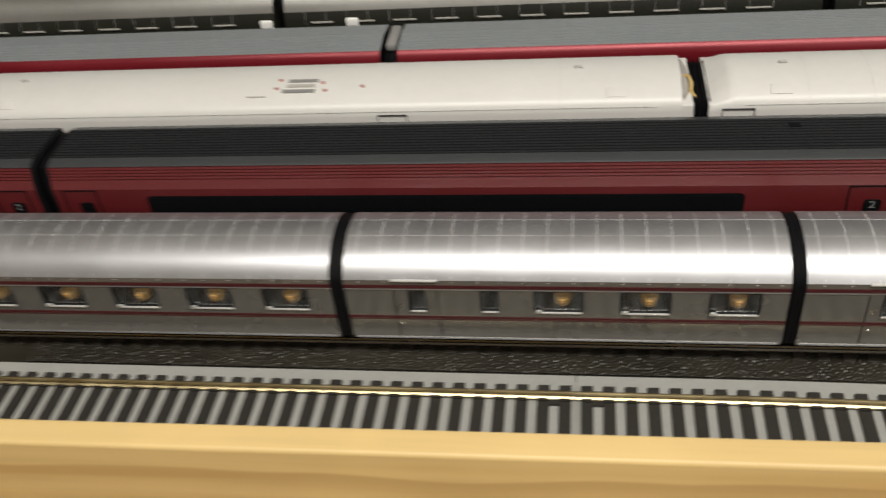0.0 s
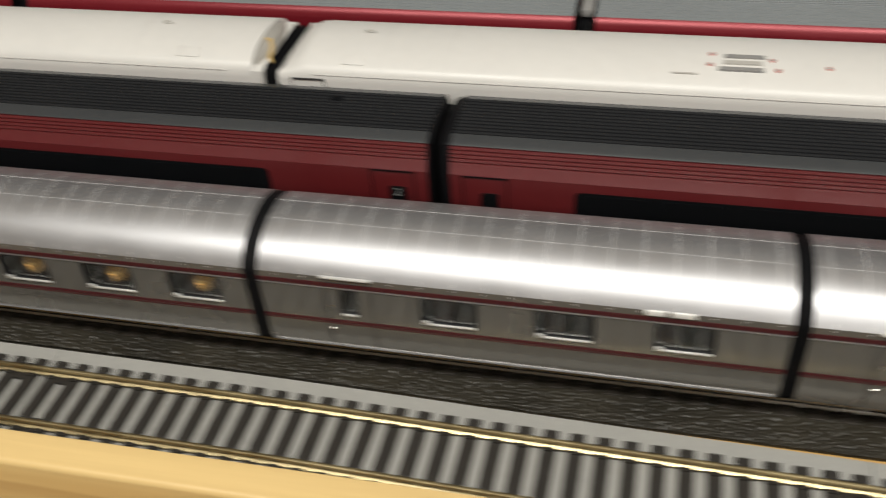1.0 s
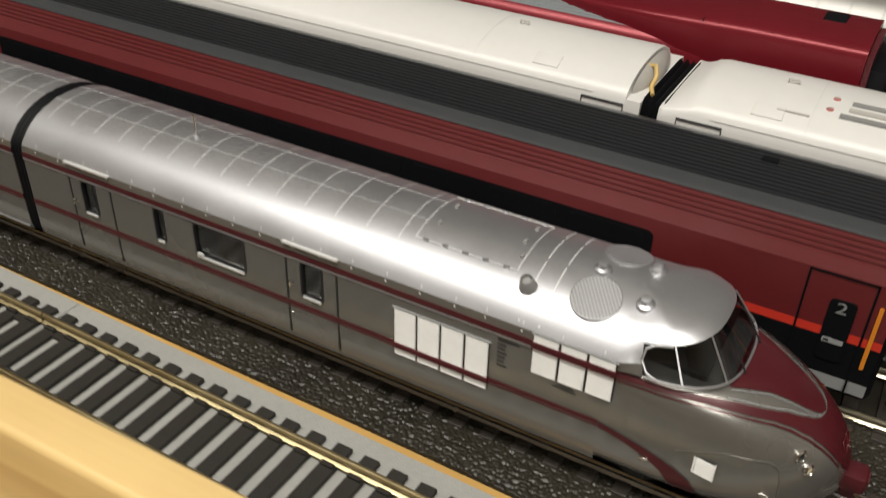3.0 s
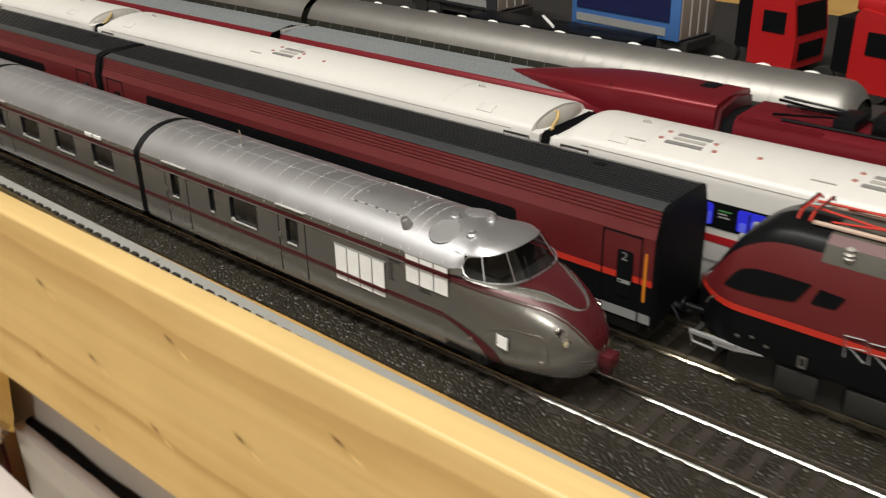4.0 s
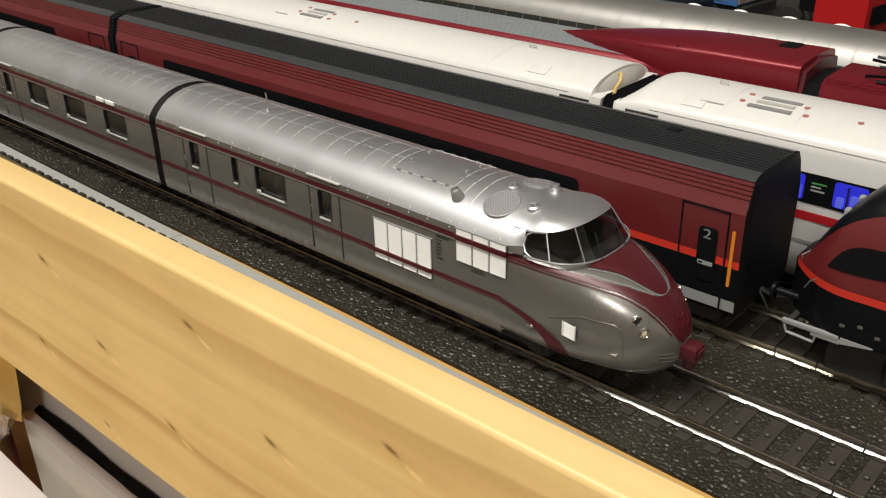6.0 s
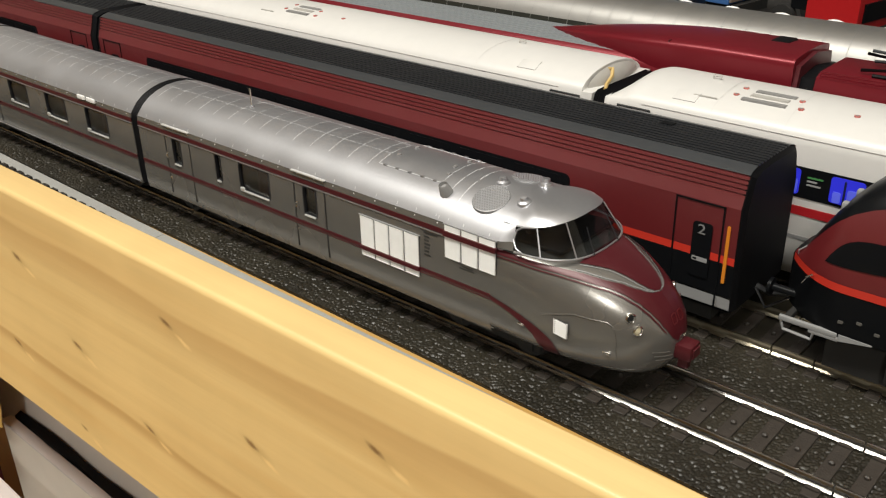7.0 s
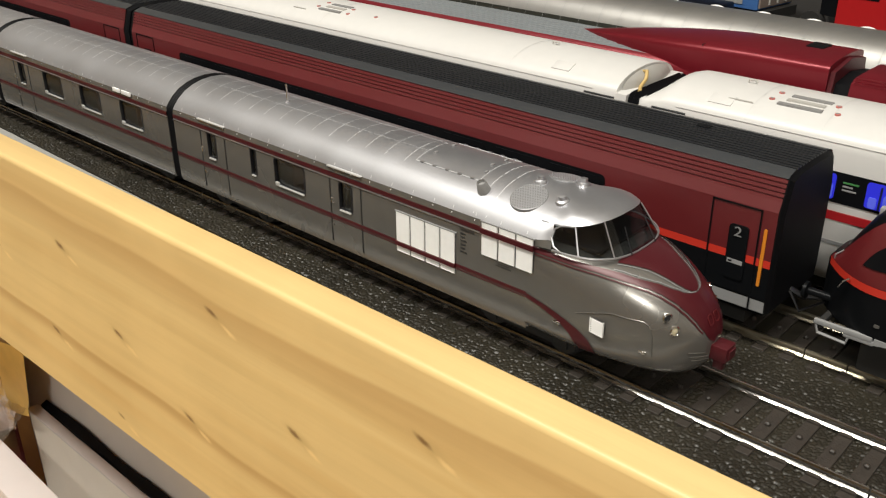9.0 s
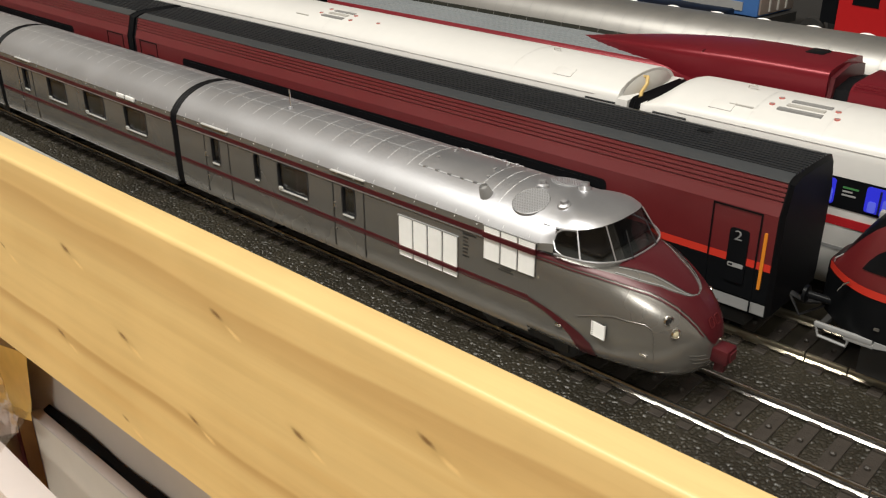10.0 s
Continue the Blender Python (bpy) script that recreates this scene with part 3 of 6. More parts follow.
for xj in JOINTS:
    for xc in (xj - 0.0065, xj + 0.0065):
        for y in (-0.0070, 0.0070, 0.0108, -0.0108):
            part("joint_tie", B(xc - 0.0031, xc + 0.0031, near_mid(xc) + y - 0.0008, near_mid(xc) + y + 0.0008, 0.0038, 0.0050), M["sleeper"], near, smooth=False)


# ---------------------------------------------------------------- silver railcar set
HALF = [(0.0158, 0.0134), (0.0162, 0.0155), (0.0163, 0.0188), (0.0163, 0.0365), (0.0160, 0.0380), (0.0150, 0.0393), (0.0132, 0.0412), (0.0107, 0.0430), (0.0075, 0.0444), (0.0040, 0.0453), (0.0, 0.0456)]
ROOF = HALF[3:]
SIDE = 0.0163
GLASS_Z = (0.0259, 0.0345)


def roof_z(y):
    y = abs(y)
    for (a, za), (b, zb) in zip(ROOF, ROOF[1:]):
        if b <= y <= a:
            return za + (zb - za) * (a - y) / (a - b)
    return ROOF[-1][1]


def side_wall(bm, x0, x1, holes, s):
    """The flat side with real openings; holes are (x0, x1, z0, z1)."""
    xs = sorted({x0, x1, *[h[0] for h in holes], *[h[1] for h in holes]})
    zs = sorted({0.0188, 0.0365, *[h[2] for h in holes], *[h[3] for h in holes]})
    vs = {}

    def v(x, z, y=SIDE):
        k = (x, z, y)
        if k not in vs:
            vs[k] = bm.verts.new((x, s * y, z))
        return vs[k]
    for a, b in zip(xs, xs[1:]):
        for c, d in zip(zs, zs[1:]):
            mx, mz = (a + b) / 2, (c + d) / 2
            if any(h[0] < mx < h[1] and h[2] < mz < h[3] for h in holes):
                continue
            bm.faces.new([v(a, c), v(b, c), v(b, d), v(a, d)][::-s])
    for h in holes:
        c = [(h[0], h[2]), (h[1], h[2]), (h[1], h[3]), (h[0], h[3])]
        for (xa, za), (xb, zb) in zip(c, c[1:] + c[:1]):
            bm.faces.new([v(xa, za), v(xb, zb), v(xb, zb, SIDE - 0.0010), v(xa, za, SIDE - 0.0010)][::s])


def strip_at(bm, x0, x1, z0, z1, s, proud=0.00012):
    box(bm, x0, x1, min(s * (SIDE - 0.0003), s * (SIDE + proud)), max(s * (SIDE - 0.0003), s * (SIDE + proud)), z0, z1)


def seams(bm, xs, y0, y1, hw=0.00009, up=0.00008):
    """Raised weld lines across the roof between two y."""
    n = 12
    for x in xs:
        pts = [y0 + (y1 - y0) * k / n for k in range(n + 1)]
        for a, b in zip(pts, pts[1:]):
            q = [(x - hw, a, roof_z(a) + up), (x + hw, a, roof_z(a) + up), (x + hw, b, roof_z(b) + up), (x - hw, b, roof_z(b) + up)]
            bm.faces.new([bm.verts.new(p) for p in q])


def bogie(parent, xc):
    bm = bmesh.new()
    for s in (-1, 1):
        box(bm, xc - 0.015, xc + 0.015, s * 0.0098 - 0.0008, s * 0.0098 + 0.0008, 0.0085, 0.0130, 0.0005)
        for dx in (-0.011, 0.011):
            box(bm, xc + dx - 0.002, xc + dx + 0.002, s * 0.0104 - 0.001, s * 0.0104 + 0.001, 0.0085, 0.0120, 0.0004)
    b = part("bogie", bm, M["frame"], parent)
    for dx in (-0.011, 0.011):
        for s in (-1, 1):
            w = bmesh.new()
            lathe(w, [(0.0052, -0.0011), (0.0052, 0.0009), (0.0059, 0.0011), (0.0059, 0.0015), (0.001, 0.0015)], (xc + dx, s * 0.0088, 0.0118), "y", 18)
            part("wheel", w, M["frame"], b)


def window(parent, x0, x1, wide=True, sill=True):
    z0, z1 = GLASS_Z
    for s in (-1, 1):
        y = s * (SIDE - 0.0005)
        w = part("window", ring_plate(x0 - 0.0002, x1 + 0.0002, z0 - 0.0002, z1 + 0.0002, s * (SIDE + 0.00012), -s * 0.0009, 0.0014 if wide else 0.0011, 0.00045), M["black"], parent, "dark rounded window frame")
        part("pane", B(x0, x1, min(y, y - s * 0.0002), max(y, y - s * 0.0002), z0, z1), M["pane"], w, smooth=False).visible_shadow = False
        if sill:
            part("sill", B(x0 + 0.0004, x1 - 0.0004, min(s * SIDE, s * (SIDE + 0.0005)), max(s * SIDE, s * (SIDE + 0.0005)), z0 - 0.0002, z0 + 0.0003, bevel=0.0001), M["sill"], w, "bright metal sill")
            if wide:
                part("catch", B(x0 + 0.0006, x0 + 0.0022, min(s * SIDE, s * (SIDE + 0.0007)), max(s * SIDE, s * (SIDE + 0.0007)), z0 + 0.0004, z0 + 0.0011, bevel=0.00015), M["sill"], w, "bright metal catch")


def door(parent, x0, x1):
    for s in (-1, 1):
        bm = bmesh.new()
        for x in (x0, x1):
            strip_at(bm, x - 0.00022, x + 0.00022, 0.0152, 0.0366, s, 0.00010)
        strip_at(bm, x0, x1, 0.0362, 0.0366, s, 0.00010)
        d = part("door", bm, M["frame"], parent, "door with dark seams", smooth=False)
        b = bmesh.new()
        box(b, x0 - 0.0006, x1 + 0.0004, min(s * 0.0158, s * 0.0167), max(s * 0.0158, s * 0.0167), 0.0379, 0.0383, 0.0001)
        part("rain_gutter", b, M["sill"], d, "bright strip over the door")
        h = bmesh.new()
        tube(h, [(x0 + 0.0014, s * 0.0164, 0.0275), (x0 + 0.0012, s * 0.0171, 0.0278), (x0 + 0.0012, s * 0.0171, 0.0290), (x0 + 0.0022, s * 0.0171, 0.0294)], 0.00022, 6)
        part("handle", h, M["chrome"], d, "bright metal handle")
        h = bmesh.new()
        tube(h, [(x0 + 0.0014, s * 0.0166, 0.0205), (x0 + 0.0014, s * 0.0170, 0.0212)], 0.0002, 6)
        part("grip", h, M["chrome"], d)


def coach(name, label, x0, x1, holes, doors, seats, lamps=False, end=None, roof_x1=None):
    """One body of the set between x0 and x1."""
    t = thing(name, label, "model train", "cars of the silver railcar set")
    rx = roof_x1 or x1
    body = bmesh.new()
    hs = [(a, b, *GLASS_Z) for a, b in holes]
    for s in (-1, 1):
        side_wall(body, x0, x1, hs, s)
        for (ya, za), (yb, zb) in (HALF[0:2], HALF[1:3], ROOF[0:2]):
            q = [(x0, s * ya, za), (x1, s * ya, za), (x1, s * yb, zb), (x0, s * yb, zb)]
            body.faces.new([body.verts.new(p) for p in q][::-s])
    box(body, x0, x1, -0.0149, 0.0149, 0.0135, 0.0141)
    for x in (x0, x1) if end is None else (x0,):
        body.faces.new([body.verts.new((x, y, z)) for y, z in mirror_prof(HALF)])
    bmesh.ops.remove_doubles(body, verts=body.verts, dist=1e-6)
    part("body", body, M["grey"], t, "warm grey metallic side walls", angle=25)
    full = mirror_prof(ROOF[1:])
    part("roof", loft(bmesh.new(), [[(x, y, z) for y, z in full] for x in (x0, rx)], False), M["silver"], t, "silver painted arched roof", angle=25)
    st = bmesh.new()
    for s in (-1, 1):
        strip_at(st, x0, x1, 0.0351, 0.0364, s)
        strip_at(st, x0, x1, 0.0228, 0.0237, s)
        strip_at(st, x0, x1, 0.02225, 0.02245, s)
    part("stripe", st, M["wine"], t, "wine red stripes", smooth=False)
    st = bmesh.new()
    for s in (-1, 1):
        strip_at(st, x0, x1, 0.0346, 0.0349, s, 0.00020)
        if end is None:
            box(st, x0 + 0.001, x1 - 0.001, min(s * 0.0157, s * 0.0163), max(s * 0.0157, s * 0.0163), 0.01385, 0.01410)
    part("moulding", st, M["silver"], t, "thin silver mouldings", smooth=False)
    sm = bmesh.new()
    n = max(2, round((rx - x0) / 0.0074))
    grid_end = rx if end is None else 0.1068
    seams(sm, [x for x in (x0 + (rx - x0) * (k + 0.5) / n for k in range(n)) if x < grid_end - 0.002], -0.0098, 0.0098)
    for y in (-0.0038, 0.0038):
        sm.faces.new([sm.verts.new(p) for p in ((x0, y - 0.00007, roof_z(y) + 0.0001), (grid_end, y - 0.00007, roof_z(y) + 0.0001), (grid_end, y + 0.00007, roof_z(y) + 0.0001), (x0, y + 0.00007, roof_z(y) + 0.0001))])
    rng = random.Random(round(x0 * 1e4))
    for k in range(n):
        x = x0 + (rx - x0) * (k + 0.5 + 0.2 * rng.random()) / n
        for s in (-1, 1):
            q = [(x, s * 0.01622, 0.0373), (x + 0.0003, s * 0.01622, 0.0373), (x + 0.0003, s * 0.01535, 0.0391), (x, s * 0.01535, 0.0391)]
            sm.faces.new([sm.verts.new(p) for p in q])
    part("roof_seams", sm, M["seam"], t, "fine raised seams on the roof", smooth=False)
    part("interior", B(x0 + 0.002, x1 - 0.002, -0.0145, 0.0145, 0.0190, 0.0205), M["interior"], t, smooth=False)
    bm = bmesh.new()
    box(bm, x0 + 0.002, x1 - 0.002, 0.004, 0.0046, 0.0205, 0.0365)
    part("partition", bm, M["interior"], t, smooth=False)
    for x in seats:
        for y0 in (-0.0115, 0.006):
            bm = bmesh.new()
            box(bm, x - 0.004, x - 0.001, y0, y0 + 0.007, 0.0205, 0.0250, 0.0006)
            box(bm, x - 0.0055, x - 0.004, y0, y0 + 0.007, 0.0205, 0.0315, 0.0006)
            part("seat", bm, M["seat"], t, "brown seat behind the window")
        if lamps:
            bm = bmesh.new()
            lathe(bm, [(0.0014, 0.0282), (0.0022, 0.0284), (0.0026, 0.0312), (0.0022, 0.0318), (0.0010, 0.0318)], (x + 0.0016, -0.0133, -0.0006), n=14)
            lp = part("table_lamp", bm, M["shade"], t, "small lit amber table lamp")
            bm = bmesh.new()
            lathe(bm, [(0.0005, 0.0205), (0.0005, 0.0283)], (x + 0.0016, -0.0133, -0.0006), n=8)
            part("foot", bm, M["interior"], lp)
    for a, b in holes:
        window(t, a, b, b - a > 0.008)
    for a, b in doors:
        door(t, a, b)
    part("underframe", B(x0 + 0.004, x1 - 0.004, -0.0110, 0.0110, 0.0105, 0.0147), M["frame"], t, smooth=False)
    bogie(t, x0 + 0.026)
    bogie(t, x1 - 0.026 if end is None else x1 - 0.004)
    return t


def bellows(parent, x0, x1):
    rings = []
    n = 7
    prof = [(y - 0.0002, z) if z < 0.045 else (y, z - 0.0001) for y, z in HALF]
    for k in range(n):
        d = 0.0007 if k % 2 else 0.0001
        rings.append([(x0 + (x1 - x0) * k / (n - 1), y * (1 - d * 40), 0.030 + (z - 0.030) * (1 - d * 30)) for y, z in mirror_prof(prof)])
    part("bellows", loft(bmesh.new(), rings), M["rubber"], parent, "black rubber gangway bellows")


c4w = [(-0.2902 - 0.0249 * k, -0.2756 - 0.0249 * k) for k in range(5)]
c4 = coach("rail_car", "silver roofed grey rail car with lit table lamps", -0.4010, -0.2680, c4w, [], [a + 0.0068 for a, b in c4w], True)
bellows(c4, -0.2680, -0.2636)
c3w = [(-0.2442, -0.2388), (-0.2222, -0.2167), (-0.2062, -0.1917), (-0.1809, -0.1664), (-0.1556, -0.1412)]
c3 = coach("rail_car", "silver roofed grey rail car with lit table lamps", -0.2636, -0.1337, c3w, [(-0.2484, -0.2352)], [-0.1994, -0.1741, -0.1488], True)
bellows(c3, -0.1337, -0.1296)
lettering("lettering", "S E N A T O R", 0.0031, Matrix.Translation((-0.1885, -0.01642, 0.0198)) @ pose(0, 0, 0, 90, 0, 0) @ Matrix.Scale(1.75, 4, (1, 0, 0)), M["letter"], c3, "dark letters on the side")
c2w = [(-0.1084, -0.1037), (-0.0875, -0.0732), (-0.0590, -0.0447), (-0.0306, -0.0166)]
c2 = coach("rail_car", "silver roofed grey rail car with pale destination boards", -0.1296, -0.0004, c2w, [(-0.1122, -0.1000)], [-0.080, -0.052, -0.024])
for a, b in ((-0.0332, -0.0285), (-0.0273, -0.0218)):
    part("destination_board", B(a, b, -0.0169, -0.0163, 0.0372, 0.0386, bevel=0.0001), M["white_slat"], c2, "small pale destination board")
bellows(c2, -0.0004, 0.0034)

# older tail of the set, beyond the view
c5 = coach("rail_car", "silver roofed grey rail car at the tail", -0.5335, -0.4054, [(-0.50, -0.486), (-0.47, -0.456), (-0.44, -0.426)], [], [-0.49, -0.46, -0.43], True)
bellows(c5, -0.4054, -0.4010)

# ---- power car
NX = 0.150
NOSE = 0.0416
pw = [(0.0220, 0.0264), (0.0443, 0.0470), (0.0558, 0.0696), (0.0843, 0.0896)]
pc = coach("power_car", "silver and grey streamlined power car with wine red nose trim", 0.0034, NX, pw, [(0.0183, 0.0313), (0.0806, 0.0932)], [0.063], end="nose", roof_x1=0.1519)


def nose_dims(x):
    """Half width, crown, waist and lowest height, and squareness of the nose at x."""
    s = max(0.0, min(1.0, (x - NX) / NOSE))
    w = SIDE * (1 - s ** 2.8) ** 0.5
    if x < 0.1685:
        crown = 0.0366 - 0.0004 * max(0.0, (x - 0.158) / 0.0105) ** 1.5
    else:
        u = min(1.0, (x - 0.1685) / (NX + NOSE - 0.1685))
        crown = 0.0205 + 0.0157 * (1 - u ** 1.9) ** 0.65
    zc = 0.0215 - 0.002 * s
    low = 0.0136 - 0.0038 * s + 0.0062 * max(0.0, (s - 0.75) / 0.25) ** 3
    n = 2.4 + 6.6 * (1 - min(1.0, max(0.0, (x - 0.152) / 0.032))) ** 2.2
    m = 9.0 - 6.6 * s ** 0.7
    return w, crown, zc, low, n, m


def nose_point(x, z, s=-1, proud=0.0):
    w, crown, zc, low, n, m = nose_dims(x)
    if z >= zc:
        q = min(1.0, (z - zc) / (crown - zc))
        y = w * max(0.0, 1 - q ** n) ** (1 / n)
    else:
        q = min(1.0, (zc - z) / (zc - low))
        y = w * max(0.0, 1 - q ** m) ** (1 / m)
    return Vector((x + proud * 0.4 * (x - NX) / 0.04, s * (y + proud * min(1.0, y / 0.001)), z + proud * (0.7 if z > zc else 0)))


def nose_ring(x):
    w, crown, zc, low, n, m = nose_dims(x)
    out = []
    for k in range(0, 64):
        a = k * math.tau / 64 - math.pi / 2
        c, sn = math.cos(a), math.sin(a)
        e, h = (n, crown - zc) if sn >= 0 else (m, zc - low)
        y = w * abs(c) ** (2 / e) * (1 if c > 0 else -1)
        z = zc + h * abs(sn) ** (2 / e) * (1 if sn > 0 else -1)
        out.append((x, y, z))
    return out


xs = [NX + NOSE * (1 - (1 - k / 44) ** 1.8) for k in range(44)] + [NX + NOSE - 0.00003]
part("nose", loft(bmesh.new(), [nose_ring(x) for x in xs]), M["grey"], pc, "rounded grey metallic nose", angle=50)

# cab: roof brow, glazing, pillars
CX = 0.1511


def belt(f):
    c, s = math.cos(f), math.sin(f)
    return Vector((CX + 0.0196 * abs(c) ** 0.64, 0.0158 * s * abs(s) ** -0.26 if abs(s) > 1e-6 else 0.0, 0.0366 - 0.0003 * abs(c) ** 2))


def rim(f):
    c, s = math.cos(f), math.sin(f)
    return Vector((CX + 0.0148 * abs(c) ** 0.66, 0.0130 * s * abs(s) ** -0.24 if abs(s) > 1e-6 else 0.0, 0.0416 + 0.0022 * abs(c) ** 1.5))


fs = [radians(-90 + 180 * k / 48) for k in range(49)]
dome = []
for k in range(13):
    t = k / 12
    row = []
    for f in fs:
        p = rim(f)
        q = Vector((CX + (p.x - CX) * (1 - t) - 0.002 * t, p.y * (1 - t), 0))
        q.z = p.z + (0.0456 - p.z) * (1 - (1 - t) ** 2.6) ** 0.62
        w = min(1.0, max(0.0, (abs(math.degrees(f)) - 62) / 24))
        w = w * w * (3 - 2 * w)
        q.z += (min(q.z, roof_z(q.y) + 0.00005) - q.z) * w
        row.append(q)
    dome.append(row)
part("cab_roof", loft(bmesh.new(), dome, False), M["silver"], pc, "silver domed cab roof", angle=60)
under = [[rim(f) for f in fs], [Vector((CX + (rim(f).x - CX) * 0.9, rim(f).y * 0.9, rim(f).z - 0.0001)) for f in fs]]
part("roof_soffit", loft(bmesh.new(), under, False), M["black"], pc)


def band(f0, f1, a, b, n=10, proud=0.0):
    rows = []
    for t in (a, b):
        row = []
        for k in range(n + 1):
            f = radians(f0 + (f1 - f0) * k / n)
            p = belt(f).lerp(rim(f), t)
            o = Vector((p.x - CX + 0.004, p.y, 0)).normalized() * proud
            row.append(p + o)
        rows.append(row)
    return loft(bmesh.new(), rows, False)


for s in (-1, 1):
    f = sorted((s * 83, s * 64))
    w = part("side_window", band(*f, 0.04, 0.97), M["cab_pane"], pc, "dark cab side window")
    w.visible_shadow = False
    bm = bmesh.new()
    path = [belt(radians(s * a)).lerp(rim(radians(s * a)), t) for a, t in ((64, 0.02), (70, 0.0), (77, 0.02), (81.6, 0.16), (83.4, 0.5), (81.6, 0.85), (77, 0.98), (70, 1.0), (64, 0.99))]
    tube(bm, [p + Vector((0, s * 0.0002, 0)) for p in path], 0.00024, 8)
    part("frame", bm, M["silver"], w, "silver window frame")
    f = sorted((s * 64, s * 62.6))
    part("pillar", band(*f, 0.0, 1.0, 3, 0.0001), M["silver"], pc, "slim silver pillar")
    # the roof runs smoothly into the cab side
    f0 = radians(s * 83.2)
    end = [belt(f0).lerp(rim(f0), t_) for t_ in (0.0, 0.35, 0.65, 1.0)]
    end += [dome[j][46 if s > 0 else 2] - Vector((0, 0, 0.00006)) for j in (2, 4, 6)]
    rows = []
    for g in (0.0, 0.25, 0.5, 0.75, 1.0):
        k = g * g * (3 - 2 * g)
        rows.append([Vector((0.1515 + (e.x - 0.1515) * g, s * y_ + (e.y - s * y_) * k, z_ + (e.z - z_) * k)) for (y_, z_), e in zip(ROOF[:7], end)])
    part("roof_shoulder", loft(bmesh.new(), [r[1:] for r in rows], False), M["silver"], pc, angle=60)
    part("cab_side", loft(bmesh.new(), [r[:2] for r in rows], False), M["grey"], pc, "grey cab side behind the window", angle=60)
w = part("windscreen", band(-62.4, 62.4, 0.0, 1.0, 28), M["cab_pane"], pc, "wrapped dark windscreen")
w.visible_shadow = False
bm = bmesh.new()
tube(bm, [belt(radians(-83 + 166 * k / 40)) + Vector((0.0002, 0, 0)) for k in range(41)], 0.00026, 8)
part("frame", bm, M["silver"], w, "silver lower frame")
for f in (-30, 30):
    bm = bmesh.new()
    tube(bm, [belt(radians(f)) + Vector((0.0002, 0, 0)), rim(radians(f)) + Vector((0.0002, 0, 0))], 0.00018, 6)
    part("glazing_bar", bm, M["silver"], w)
for f in (-14, 10):
    bm = bmesh.new()
    tube(bm, [belt(radians(f)) + Vector((0.0009, 0, 0.0002)), belt(radians(f + 3)).lerp(rim(radians(f + 3)), 0.75) + Vector((0.0009, 0, 0))], 0.00016, 6)
    part("wiper", bm, M["black"], w)
part("cab_desk", B(0.152, 0.166, -0.011, 0.011, 0.0366, 0.0376, bevel=0.0004), M["black"], pc)
part("cab_seat", B(0.1535, 0.156, -0.008, -0.002, 0.0376, 0.0408, bevel=0.0006), M["seat"], pc)
part("cab_bulkhead", B(0.1505, 0.1515, -0.0090, 0.0090, 0.0366, 0.0420), M["interior"], pc)


def skin(lo, hi, x0, x1, s, n=40, m=5, proud=0.00022):
    """A patch painted on the nose between two height curves."""
    rows = []
    for k in range(n + 1):
        x = x0 + (x1 - x0) * k / n
        crown = nose_dims(x)[1]
        a, b = min(lo(x), crown), min(hi(x), crown)
        rows.append([nose_point(x, a + (b - a) * j / m, s, proud) for j in range(m + 1)])
    return loft(bmesh.new(), rows, False)


def curve(*pts):
    def f(x):
        if x <= pts[0][0]:
            return pts[0][1]
        for (a, za), (b, zb) in zip(pts, pts[1:]):
            if x <= b:
                u = (x - a) / (b - a)
                return za + (zb - za) * u
        return pts[-1][1]
    return f


def top_patch(inner, outer, x0, x1, s, n=60, m=6, proud=0.00018):
    """A patch painted on the top of the nose between two half widths."""
    rows = []
    for k in range(n + 1):
        x = x0 + (x1 - x0) * (1 - (1 - k / n) ** 1.6)
        w, crown, zc, low, e, _ = nose_dims(x)
        a, b = min(inner(x), w * 0.995), min(outer(x), w * 0.995)
        row = []
        for j in range(m + 1):
            y = a + (b - a) * j / m
            q = (y / w) ** e
            z = zc + (crown - zc) * (1 - q) ** (1 / e)
            slope = Vector(((x - NX) / NOSE * 1.2, 0.4 + q * 2.0 if y > 0.0004 else 0.0, 1.0)).normalized()
            row.append((x + slope.x * proud, s * (y + slope.y * proud), z + slope.z * proud))
        rows.append(row)
    return loft(bmesh.new(), rows, False)


lo_edge = curve((0.150, 0.0346), (0.1568, 0.0344), (0.1624, 0.0340), (0.1669, 0.0337), (0.1715, 0.0331), (0.1747, 0.0325), (0.1781, 0.0318), (0.1810, 0.0308), (0.1841, 0.0292), (0.1865, 0.0274), (0.1884, 0.0255), (0.1902, 0.0230), (0.1916, 0.0200), (0.1922, 0.0170))
hi_edge = curve((0.150, 0.0357), (0.1564, 0.0353), (0.1620, 0.0349), (0.1663, 0.0346), (0.1691, 0.0344), (0.1719, 0.0341), (0.1749, 0.0335), (0.1794, 0.0325), (0.1828, 0.0312), (0.1850, 0.0301), (0.1862, 0.0298), (0.1868, 0.0330))
wedge_w = curve((0.1690, 0.0094), (0.1729, 0.0074), (0.1761, 0.0056), (0.1791, 0.0045), (0.1818, 0.0035), (0.1836, 0.0025), (0.1846, 0.0014), (0.1850, 0.0))


def band_w(x):
    return abs(nose_point(x, min(hi_edge(x), nose_dims(x)[1])).y)


